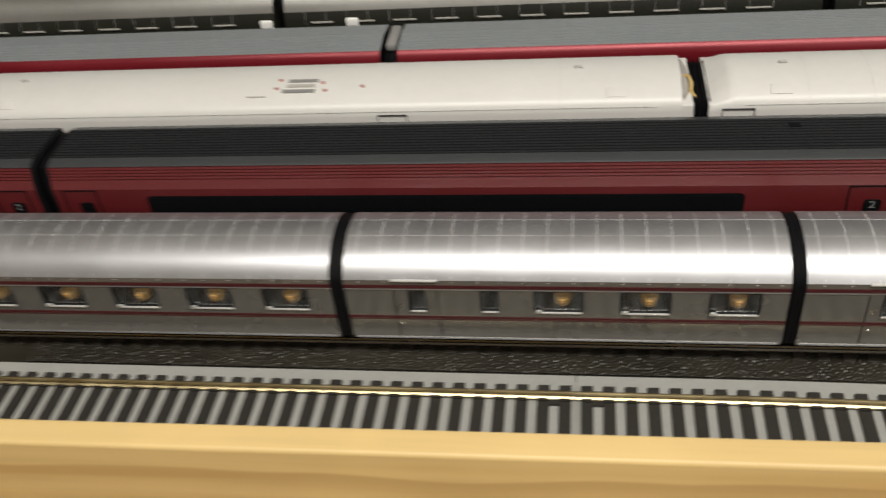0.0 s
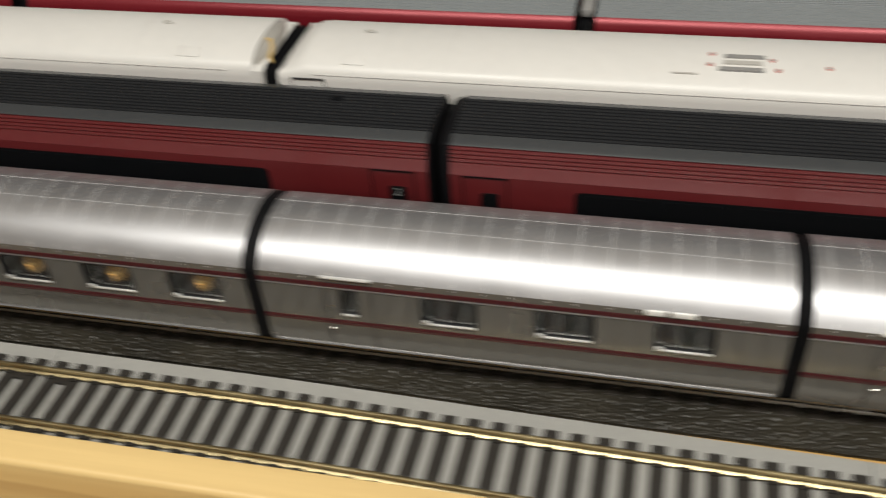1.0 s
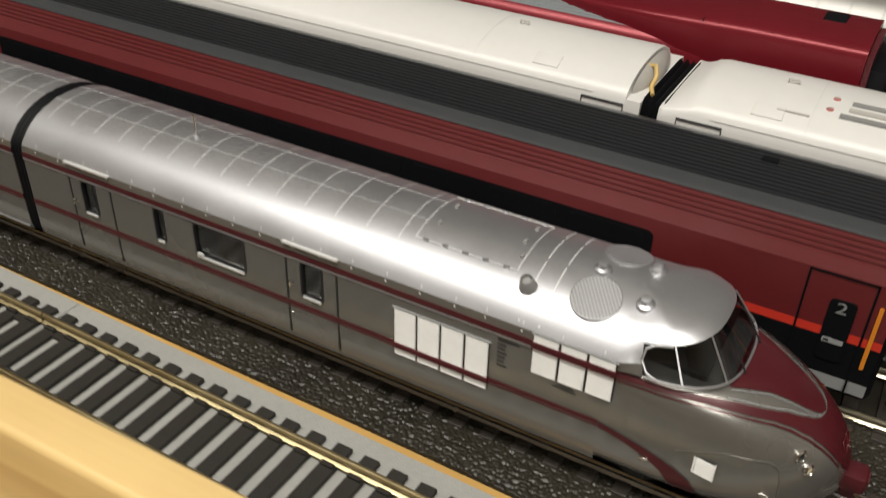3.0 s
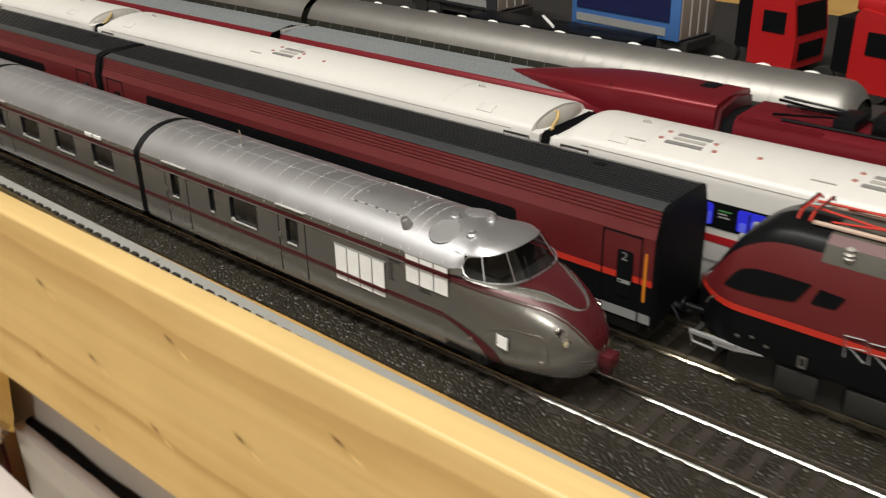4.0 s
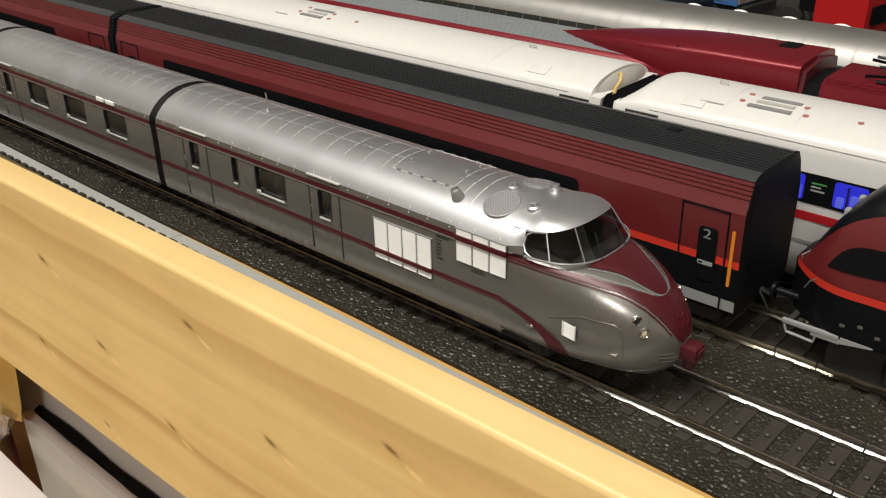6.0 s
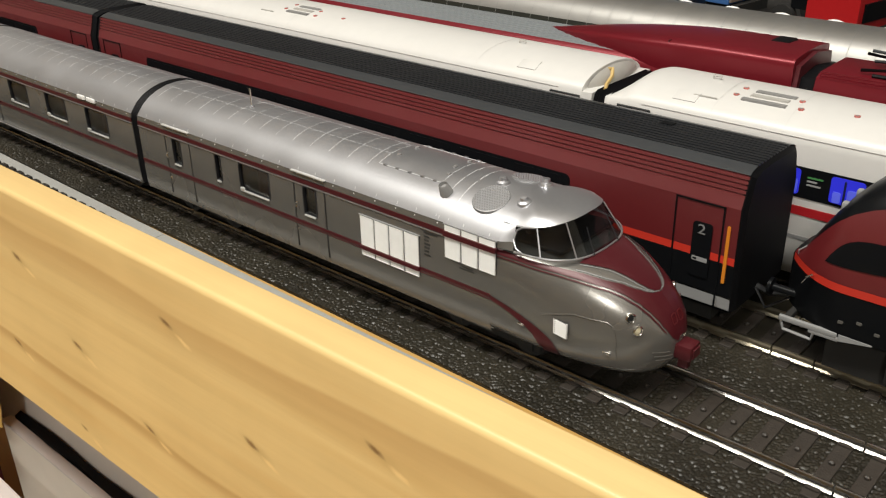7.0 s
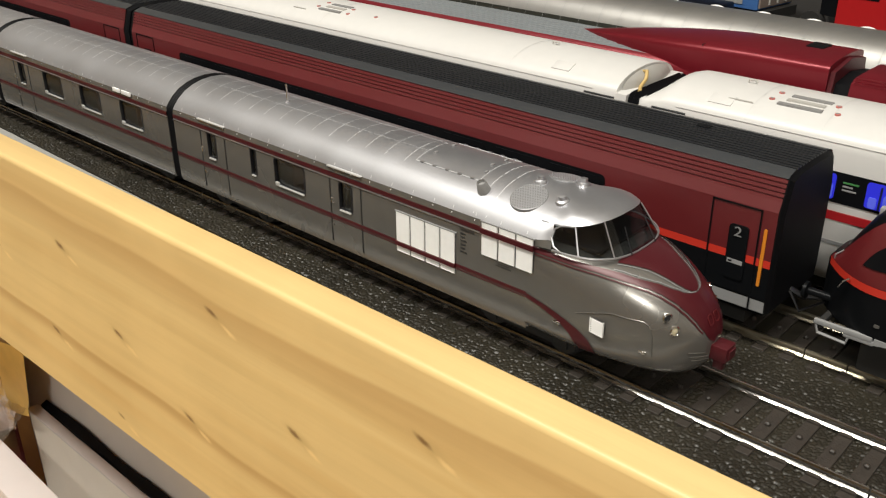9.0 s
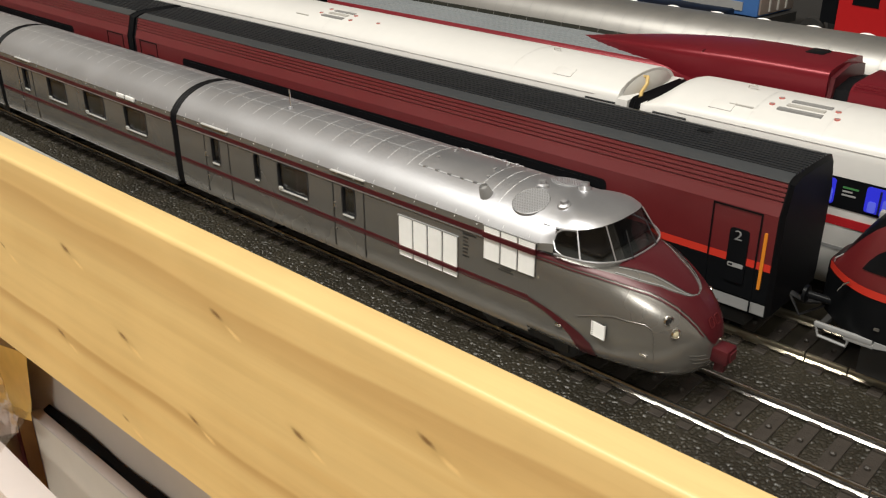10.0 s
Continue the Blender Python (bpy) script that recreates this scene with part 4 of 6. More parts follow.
for s in (-1, 1):
    part("nose_stripe", skin(lo_edge, hi_edge, 0.150, 0.1915, s, 140, 10), M["wine"], pc, "wine red stripe sweeping round the nose")
    part("pinstripe", skin(lambda x: lo_edge(x) - 0.00055, lambda x: lo_edge(x) - 0.0003, 0.150, 0.190, s, 70, 1), M["wine"], pc)
    part("hood_panel", top_patch(lambda x: 0.0, wedge_w, 0.1697, 0.1850, s, 70, 8), M["wine"], pc, "wine red bonnet wedge")
    part("hood_line", top_patch(lambda x: wedge_w(x) + 0.00045, lambda x: wedge_w(x) + 0.00062, 0.1700, 0.1852, s, 70, 1, 0.00020), M["light_grey"], pc, "thin pale line round the wedge")
    part("hood_line", top_patch(lambda x: max(0.0, band_w(x) - 0.0005), lambda x: max(0.0, band_w(x) - 0.0003), 0.1700, 0.1862, s, 70, 1, 0.00020), M["light_grey"], pc, "thin pale line round the wedge")
    bm = bmesh.new()
    tube(bm, [nose_point(x, z, s, 0.00005) for x, z in ((0.1643, 0.0233), (0.1685, 0.0247), (0.1724, 0.0257), (0.1760, 0.0254), (0.1795, 0.0253), (0.1810, 0.0243), (0.1817, 0.0220), (0.1820, 0.0185), (0.1820, 0.0140))], 0.00015, 6)
    part("panel_line", bm, M["grey"], pc, "fine raised panel line")
    sw_lo = curve((0.1445, 0.0226), (0.1503, 0.0222), (0.1558, 0.0210), (0.1598, 0.0193), (0.1625, 0.0175), (0.1642, 0.0151), (0.1648, 0.0120))
    sw_hi = curve((0.1445, 0.0237), (0.1502, 0.0234), (0.1558, 0.0222), (0.1612, 0.0207), (0.1650, 0.0190), (0.1676, 0.0172), (0.1692, 0.0146), (0.1699, 0.0122))
    part("side_stripe", skin(sw_lo, sw_hi, 0.1502, 0.1690, s, 40), M["wine"], pc, "wine red stripe curving down")
    for z0, xx in ((0.0259, 0.1836), (0.0233, 0.1855)):
        c = nose_point(xx, z0 + 0.0007, s)
        d = (c - Vector((0.168, 0, z0 - 0.001))).normalized()
        bm = bmesh.new()
        lathe(bm, [(0.0011, -0.0006), (0.0013, 0.0003), (0.0010, 0.0005), (0.0008, 0.0001)], (0, 0, 0), "z", 16)
        bm.transform(Matrix.Translation(c) @ d.to_track_quat("Z", "Y").to_matrix().to_4x4())
        h = part("headlamp", bm, M["chrome"], pc, "small chrome ringed lamp")
        bm = bmesh.new()
        lathe(bm, [(0.0008, 0.0001), (0.0006, 0.00035), (0.0002, 0.00045)], (0, 0, 0), "z", 12)
        bm.transform(Matrix.Translation(c) @ d.to_track_quat("Z", "Y").to_matrix().to_4x4())
        part("lens", bm, M["black"] if z0 > 0.025 else M["lens"], h)


def louvre(x0, x1, z0, z1, y, n):
    """A slatted panel facing the near side."""
    bm = bmesh.new()
    s = 1 if y > 0 else -1
    for x in (x0, x1 - 0.0002):
        box(bm, x, x + 0.0002, min(y - s * 0.0002, y + s * 0.00026), max(y - s * 0.0002, y + s * 0.00026), z0, z1)
    for k in range(n):
        a = z0 + (z1 - z0) * k / n
        b = a + (z1 - z0) / n * 0.80
        q = [(x0, y + s * 0.00026, a), (x1, y + s * 0.00026, a), (x1, y + s * 0.00008, b), (x0, y + s * 0.00008, b)]
        bm.faces.new([bm.verts.new(p) for p in q])
        q = [(x0, y + s * 0.00026, a), (x1, y + s * 0.00026, a), (x1, y + s * 0.00018, a - 0.00005), (x0, y + s * 0.00018, a - 0.00005)]
        bm.faces.new([bm.verts.new(p) for p in q])
    return bm


for s in (-1, 1):
    for x0, x1, z0, z1, n in ((0.1067, 0.1277, 0.0208, 0.0322, 4), (0.1360, 0.1519, 0.0293, 0.0380, 3)):
        for k in range(n):
            a, b = x0 + (x1 - x0) * k / n, x0 + (x1 - x0) * (k + 1) / n
            part("louvre_panel", louvre(a + 0.00025, b - 0.00025, z0, z1, s * (SIDE + 0.0001), 20 if n == 4 else 16), M["white_slat"], pc, "white slatted louvre panel", smooth=False)
        # Black plate added behind the slats; it puts the shade into their gaps.
        part("slat_gap_backing", B(x0, x1, min(s * SIDE, s * (SIDE + 0.00006)), max(s * SIDE, s * (SIDE + 0.00006)), z0, z1), M["frame"], pc, smooth=False)
        st = bmesh.new()
        box(st, x0 - 0.0002, x1 + 0.0002, min(s * SIDE, s * (SIDE + 0.0004)), max(s * SIDE, s * (SIDE + 0.0004)), z1, z1 + 0.0002)
        part("louvre_rail", st, M["light_grey"], pc, smooth=False)
        st = bmesh.new()
        for za, zb in ((0.0226, 0.0237), (0.0351, 0.0364)):
            if z0 < za < z1:
                box(st, x0, x1, min(s * SIDE, s * (SIDE + 0.00078)), max(s * SIDE, s * (SIDE + 0.00042)), za, zb)
        part("stripe", st, M["wine"], pc, smooth=False)
    p = nose_point(0.1697, 0.0215, s)
    bm = louvre(-0.0020, 0.0020, -0.0019, 0.0019, s * 0.0003, 7)
    bm.transform(Matrix.Translation(p) @ pose(0, 0, 0, 0, 0, -s * -8))
    bk = B(-0.0020, 0.0020, min(0.0, s * 0.0002), max(0.0, s * 0.0002), -0.0019, 0.0019)
    bk.transform(Matrix.Translation(p) @ pose(0, 0, 0, 0, 0, -s * -8))
    # Same added black plate for the gaps of the small vent.
    part("slat_gap_backing", bk, M["frame"], pc, smooth=False)
    part("louvre_panel", bm, M["white_slat"], pc, "small white slatted vent", smooth=False)
    # data panel and small fittings
    st = bmesh.new()
    rr = random.Random(4)
    for k in range(7):
        z = 0.0335 - k * 0.0010
        strip_at(st, 0.1292, 0.1292 + (0.0044 if k < 1 else 0.0014 + 0.0016 * rr.random()), z, z + (0.0006 if k < 1 else 0.0004), s, 0.00008)
    strip_at(st, 0.1412, 0.1447, 0.0281, 0.0284, s, 0.00008)
    strip_at(st, 0.1406, 0.1452, 0.0275, 0.0278, s, 0.00008)
    part("data_panel", st, M["frame"], pc, "small dark data lines", smooth=False)
    for xx, zz in ((0.1592, 0.0191), (0.1801, 0.0178)):
        q = nose_point(xx, zz, s)
        part("step_plate", B(q.x - 0.0009, q.x + 0.0009, q.y - 0.0004, q.y + 0.0004, q.z - 0.0003, q.z + 0.0003, bevel=0.0001), M["chrome"], pc)

# coupler, front logo shape
cp = part("coupler", B(0.1897, 0.1952, -0.0024, 0.0024, 0.0160, 0.0198, bevel=0.0006), M["wine"], pc, "wine red coupler box")
part("coupler_face", B(0.1951, 0.1955, -0.0014, 0.0014, 0.0168, 0.0190), M["rj_dark"], cp, smooth=False)
part("coupler_arm", B(0.1915, 0.1940, -0.0010, 0.0010, 0.0132, 0.0162, bevel=0.0003), M["wine"], cp)
for k in range(3):
    bm = bmesh.new()
    tube(bm, [nose_point(0.1884 + 0.0003 * k + 0.0006 * j, 0.0186 - 0.0011 * k - 0.0001 * j, -1, 0.0001) for j in range(5)], 0.00010, 6)
    part("nose_rib", bm, M["grey"], pc)
bm = bmesh.new()
for dy in (-0.0013, 0.0013):
    bm2 = ring_plate(-0.0010, 0.0010, -0.0013, 0.0013, 0, 0.0001, 0.0006, 0.0003)
    me = bpy.data.meshes.new("tmp")
    bm2.transform(Matrix.Translation((0.1900, dy, 0.0252)) @ pose(0, 0, 0, -24, 0, 90))
    bm2.to_mesh(me)
    bm.from_mesh(me)
    bm2.free()
part("front_emblem", bm, M["rj_red"], pc, "small round emblem")

# ---- roof fittings of the power car


def on_roof(prof, x, y, n=20):
    bm = bmesh.new()
    lathe(bm, prof, (0, 0, 0), "z", n)
    tilt = math.degrees(math.atan2(roof_z(abs(y) - 0.001) - roof_z(abs(y) + 0.001), 0.002)) * (-1 if y < 0 else 1)
    bm.transform(Matrix.Translation((x, y, roof_z(y))) @ pose(0, 0, 0, -tilt * 0.9, 0, 0))
    return bm


bm = bmesh.new()
tube(bm, [(0.0455, -0.0015, 0.0450), (0.0455, -0.0015, 0.0500), (0.0452, -0.0015, 0.0512)], 0.00028, 8)
a = part("aerial", bm, M["chrome"], pc, "short metal aerial")
part("foot", on_roof([(0.0008, 0), (0.0008, 0.0005), (0.0003, 0.0007)], 0.0455, -0.0015, 10), M["silver"], a)
part("exhaust", on_roof([(0.0018, -0.0004), (0.0012, 0.0026), (0.0010, 0.0028), (0.0008, 0.0020), (0.0001, 0.0020)], 0.1318, -0.0106), M["mid_grey"], pc, "grey conical exhaust stub")
for x, y in ((0.1425, -0.0020), (0.1525, -0.0068), (0.1512, 0.0034)):
    v = part("roof_vent", on_roof([(0.0019, -0.0003), (0.0016, 0.0006), (0.0010, 0.0009), (0.0009, 0.0018), (0.0002, 0.0019)], x, y), M["silver"], pc, "small silver roof vent")
for x, y in ((0.1440, -0.0085), (0.1447, 0.0062)):
    f = part("fan_ring", on_roof([(0.0048, -0.0010), (0.0047, 0.00012), (0.0045, 0.00018), (0.0044, 0.00010), (0.0002, 0.00010)], x, y, 32), M["fan_dark"], pc, "round fan grille in the roof")
    bm = bmesh.new()
    R = 0.0045
    for k in range(-7, 8):
        d = k * 0.0006
        h = math.sqrt(max(0, R * R - d * d))
        for ang in (35, -55):
            b2 = bmesh.new()
            box(b2, -h, h, d - 0.0001, d + 0.0001, -0.0001, 0.00004 if ang > 0 else 0.00008)
            b2.transform(pose(0, 0, 0, 0, 0, ang))
            me = bpy.data.meshes.new("tmp")
            b2.to_mesh(me)
            b2.free()
            bm.from_mesh(me)
    tilt = math.degrees(math.atan2(roof_z(abs(y) - 0.001) - roof_z(abs(y) + 0.001), 0.002)) * (-1 if y < 0 else 1)
    bm.transform(Matrix.Translation((x, y, roof_z(y) + 0.00016)) @ pose(0, 0, 0, -tilt * 0.9, 0, 0))
    part("fan_mesh", bm, M["silver"], f, "crossed bright wire mesh", smooth=False)
# engine hatch with hinges
bm = bmesh.new()
seams(bm, [0.1068, 0.1285], -0.0085, 0.0085)
for y in (-0.0085, 0.0085):
    bm.faces.new([bm.verts.new(p) for p in ((0.1068, y - 0.0002, roof_z(y) + 0.00012), (0.1285, y - 0.0002, roof_z(y) + 0.00012), (0.1285, y + 0.0002, roof_z(y) + 0.00012), (0.1068, y + 0.0002, roof_z(y) + 0.00012))])
seams(bm, [0.1325, 0.1365], -0.0155, 0.0155, 0.00011)
h = part("roof_hatch", bm, M["seam"], pc, "engine hatch outlined on the roof", smooth=False)
for y in (-0.0085, 0.0085):
    for k in range(5):
        x = 0.1085 + k * 0.0043
        part("hinge", B(x, x + 0.0012, y - 0.0003, y + 0.0003, roof_z(y) - 0.0001, roof_z(y) + 0.0004, bevel=0.0001), M["silver"], h)
for x, y in ((0.1090, 0.0035), (0.1090, -0.0035), (0.1262, 0.0045), (0.1262, -0.001), (0.1275, -0.0050)):
    part("catch", B(x, x + 0.0007, y - 0.0006, y + 0.0006, roof_z(y) - 0.0001, roof_z(y) + 0.0004, bevel=0.0001), M["mid_grey"], h)


# ---------------------------------------------------------------- red and anthracite express coaches
RJ = 0.0396
RJH = 0.0153


def ribbed(a, b, n, depth):
    """Points from a to b, with n small grooves pressed in to the left of the way."""
    a, b = Vector(a), Vector(b)
    d = b - a
    nrm = Vector((d.y, -d.x)).normalized() * -depth
    out = []
    for k in range(n):
        for t, g in ((0.0, 0), (0.66, 0), (0.71, 1), (0.95, 1)):
            out.append(tuple(a + d * ((k + t) / n) + nrm * g))
    out.append(tuple(b))
    return out


SLOPE = ribbed((0.0144, 0.0452), (0.0128, 0.0505), 5, 0.00042)
CROWN = [(0.0090, 0.0518), (0.0088, 0.0514), (0.0, 0.0516)]


def both_sides(pts, x0, x1, mat, name, parent, label="", cy=RJ, smooth=False):
    bm = bmesh.new()
    for s in (-1, 1):
        loft(bm, [[(x, cy + s * y, z) for y, z in pts] for x in (x0, x1)], False)
    bmesh.ops.recalc_face_normals(bm, faces=bm.faces)
    return part(name, bm, mat, parent, label, smooth)


def express_coach(x0, x1, label):
    t = thing("passenger_coach", label, "model train", "red express coaches")
    both_sides([(0.0150, 0.0190), (RJH, 0.0196), (RJH, 0.0281)], x0, x1, M["rj_black"], "lower_side", t, "satin black lower side")
    both_sides([(RJH, 0.0281), (RJH, 0.0301)], x0, x1, M["rj_bright"], "stripe", t, "bright red stripe")
    both_sides([(RJH, 0.0301), (RJH, 0.0427), (0.0144, 0.0452)], x0, x1, M["rj_red"], "upper_side", t, "deep red upper side")
    both_sides(SLOPE, x0, x1, M["rj_red"], "roof_cheek", t, "deep red ribbed roof cheek")
    both_sides([(0.0128, 0.0505), (0.0118, 0.0511), (0.0090, 0.0518)], x0, x1, M["rj_strip"], "roof_strip", t, "slate grey roof strip", smooth=True)
    both_sides(CROWN, x0, x1, M["rj_roof"], "roof", t, "anthracite roof, painted darker between its ribs as groove shade")
    for k in range(11):
        y = RJ - 0.0082 + 0.00164 * k
        part("roof_rib", B(x0, x1, y - 0.00050, y + 0.00050, 0.0512, 0.05190 + 0.0001 * (1 - abs(k - 5) / 5)), M["roof_rib"], t, smooth=False)
    both_sides([(0.0146, 0.0157), (0.0149, 0.0159), (0.0151, 0.0190)], x0, x1, M["light_grey"], "skirt", t, "light grey skirt")
    prof = mirror_prof([(0.0144, 0.0150), (0.0150, 0.0190), (0.0150, 0.0424), (0.0134, 0.0455), (0.0116, 0.0495), (0.0088, 0.0506), (0.0, 0.0507)], RJ)
    endprof = mirror_prof([(0.0144, 0.0150), (0.0151, 0.0190), (0.0151, 0.0427), (0.0126, 0.0505), (0.0089, 0.0517), (0.0, 0.0519)], RJ)
    part("body_core", prism(prof, x0 + 0.0002, x1 - 0.0002), M["rj_black"], t, smooth=False)
    for s in (-1, 1):
        y = RJ + s * RJH
        bm = plate(x0 + 0.034, x1 - 0.0470, 0.0303, 0.0398, y + s * 0.00012, -s * 0.0002, 0.0016)
        w = part("window_band", bm, M["rj_black"], t, "long black window band", smooth=False)
        n = 10
        for k in range(n):
            a = x0 + 0.037 + (x1 - x0 - 0.083) * k / n
            part("pane", plate(a, a + 0.0165, 0.0309, 0.0390, y + s * 0.00025, -s * 0.0002, 0.0012), M["rj_black"], w)
        for xa in (x0 + 0.0036, x1 - 0.0160):
            dl, dr = xa - 0.0002, xa + 0.0122
            bm = bmesh.new()
            for x in (dl, dr):
                box(bm, x - 0.0002, x + 0.0002, min(y, y + s * 0.0002), max(y, y + s * 0.0002), 0.0160, 0.0425)
            box(bm, dl, dr, min(y, y + s * 0.0002), max(y, y + s * 0.0002), 0.0421, 0.0425)
            d = part("door", bm, M["rj_black"], t, "door with black seams", smooth=False)
            part("door_window", plate(xa + 0.0048, xa + 0.0098, 0.0228, 0.0372, y + s * 0.0003, -s * 0.0003, 0.0009), M["rj_black"], d, "tall black door window")
            part("notice", plate(xa + 0.0053, xa + 0.0093, 0.0270, 0.0281, y + s * 0.0004, -s * 0.0002, 0.0002), M["light_grey"], d, "small pale notice")
            part("inner_notice", plate(xa + 0.0056, xa + 0.0066, 0.0273, 0.0278, y + s * 0.00045, -s * 0.0001, 0.0001), M["rj_black"], d)
        if x1 > 0:
            part("edge_marker", plate(x1 - 0.0026, x1 - 0.0018, 0.0230, 0.0380, y + s * 0.0003, -s * 0.0003, 0.0003), M["orange"], t, "orange upright marker strip")
    lettering("class_number", "2", 0.0036, Matrix.Translation((x1 - 0.0088, RJ - RJH - 0.0005, 0.0343)) @ pose(0, 0, 0, 90, 0, 0) @ Matrix.Scale(1.25, 4, (1, 0, 0)), M["dim_letter"], t, "pale figure two on the door")
    ends = [[(x, RJ + (y - RJ) * k, 0.030 + (z - 0.030) * k2) for y, z in endprof] for x, k, k2 in ((x1 - 0.0004, 1.0, 1.0), (x1 + 0.0002, 0.985, 0.985), (x1 + 0.0010, 0.90, 0.95))]
    part("gangway", loft(bmesh.new(), ends), M["rubber"], t, "black rubber end gangway", angle=20)
    ends = [[(x, RJ + (y - RJ) * k, 0.030 + (z - 0.030) * k2) for y, z in endprof] for x, k, k2 in ((x0 - 0.0032, 0.93, 0.96), (x0 - 0.0016, 0.985, 0.985), (x0 + 0.0004, 1.0, 1.0))]
    part("gangway", loft(bmesh.new(), ends), M["rubber"], t, "black rubber end gangway", angle=20)
    part("roof_hatch", B(x1 - 0.0325, x1 - 0.0290, RJ + 0.0034, RJ + 0.0058, 0.0516, 0.0522), M["rj_black"], t, "small dark roof hatch", smooth=False)
    part("underframe", B(x0 + 0.006, x1 - 0.006, RJ - 0.011, RJ + 0.011, 0.0095, 0.0152), M["frame"], t, smooth=False)
    for xc in (x0 + 0.04, x1 - 0.04):
        bm = bmesh.new()
        for s in (-1, 1):
            box(bm, xc - 0.018, xc + 0.018, RJ + s * 0.0105 - 0.0009, RJ + s * 0.0105 + 0.0009, 0.0075, 0.0130, 0.0005)
        b = part("bogie", bm, M["frame"], t)
        for dx in (-0.014, 0.014):
            for s in (-1, 1):
                w = bmesh.new()
                lathe(w, [(0.0052, -0.0011), (0.0052, 0.0011), (0.001, 0.0013)], (xc + dx, RJ + s * 0.0088, 0.0116), "y", 16)
                part("wheel", w, M["frame"], b)
    return t


express_coach(-0.0880, 0.1912, "deep red coach with anthracite roof, painted darker between its ribs as groove shade and black door windows")
express_coach(-0.3755, -0.0945, "deep red coach with anthracite roof, painted darker between its ribs as groove shade, coupled behind")
express_coach(-0.6100, -0.3822, "deep red coach with anthracite roof, painted darker between its ribs as groove shade, coupled behind")

# ---- red electric locomotive ahead of the coaches
LX0 = 0.2016
loco = thing("locomotive", "red and black electric locomotive with red pantograph", "model train")


CREST = [(0.2016, 0.0322), (0.2035, 0.0336), (0.2059, 0.0382), (0.2085, 0.0428), (0.2112, 0.0470), (0.2145, 0.0507), (0.2180, 0.0532), (0.2210, 0.0546), (0.2240, 0.0552), (0.2280, 0.0555), (0.4100, 0.0555)]


def loco_ring(x):
    """Section of the locomotive: leaning sides, arched crown, front rounded in plan."""
    u = max(0.0, 1 - (x - LX0) / 0.016)
    w = RJH * (1 - 0.64 * u ** 2.2)
    top = CREST[0][1]
    for (a, za), (b, zb) in zip(CREST, CREST[1:]):
        if a <= x <= b:
            top = za + (zb - za) * (x - a) / (b - a)
    pts = [(w * 0.97, 0.0190), (w, 0.0210), (w, 0.0298), (w, 0.0317)]
    for deg in (9, 18, 27, 36, 45, 54, 60, 68, 78):
        a = radians(deg)
        pts.append((w * math.cos(a) ** 0.42, 0.0317 + (top - 0.0317) * math.sin(a) ** 1.6))
    return pts + [(0.0, top)]


def loco_y(x, z):
    """Half width of the body at a height."""
    pr = loco_ring(x)
    for (ya, za), (yb, zb) in zip(pr, pr[1:]):
        if za <= z <= zb:
            return ya + (yb - ya) * (z - za) / (zb - za)
    return 0.0


CAB_END = 0.2340
cab_xs = [LX0 + (CAB_END - LX0) * (k / 30) ** 1.3 for k in range(31)]
rear_xs = [CAB_END, 0.26, 0.32, 0.405]


def loco_skin(i0, i1, xs, mat, name, label="", off=0.0):
    bm = bmesh.new()
    for s in (-1, 1):
        rings = []
        for x in xs:
            r = loco_ring(x)[i0:i1]
            rings.append([(x, RJ + s * (y + off), z + off * 0.5) for y, z in r])
        loft(bm, rings, False)
    bmesh.ops.recalc_face_normals(bm, faces=bm.faces)
    return part(name, bm, mat, loco, label, True, 40)


loco_skin(0, 3, cab_xs + rear_xs[1:], M["rj_black"], "lower_body", "satin black lower body")
loco_skin(2, 4, cab_xs + rear_xs[1:], M["rj_bright"], "stripe", "bright red stripe", 0.0002)
loco_skin(3, 11, cab_xs, M["rj_red"], "cab_cheek", "deep red rounded cab")
loco_skin(10, 14, cab_xs, M["rj_black"], "cab_crown", "black windscreen and front roof")
loco_skin(3, 10, rear_xs, M["rj_red"], "upper_body", "deep red upper body")
loco_skin(9, 12, rear_xs, M["loco_roof"], "roof_slope", "warm grey roof slope")
loco_skin(11, 13, rear_xs, M["rj_dark"], "roof_edge", "dark red roof edge")
loco_skin(12, 14, rear_xs, M["loco_roof"], "roof", "warm grey roof")
cap = mirror_prof(loco_ring(LX0))
part("front_cap", loft(bmesh.new(), [[(LX0, RJ + y, z) for y, z in cap], [(LX0 - 0.0006, RJ + y * 0.9, 0.025 + (z - 0.025) * 0.9) for y, z in cap]]), M["rj_black"], loco)


def loco_window(lo, hi, x0, x1, s, n=24):
    rows = []
    for k in range(n + 1):
        x = x0 + (x1 - x0) * k / n
        a, b = lo(x), hi(x)
        rows.append([(x, RJ + s * (loco_y(x, z) + 0.00025), z) for z in (a, a + (b - a) * 0.33, a + (b - a) * 0.67, b)])
    return loft(bmesh.new(), rows, False)


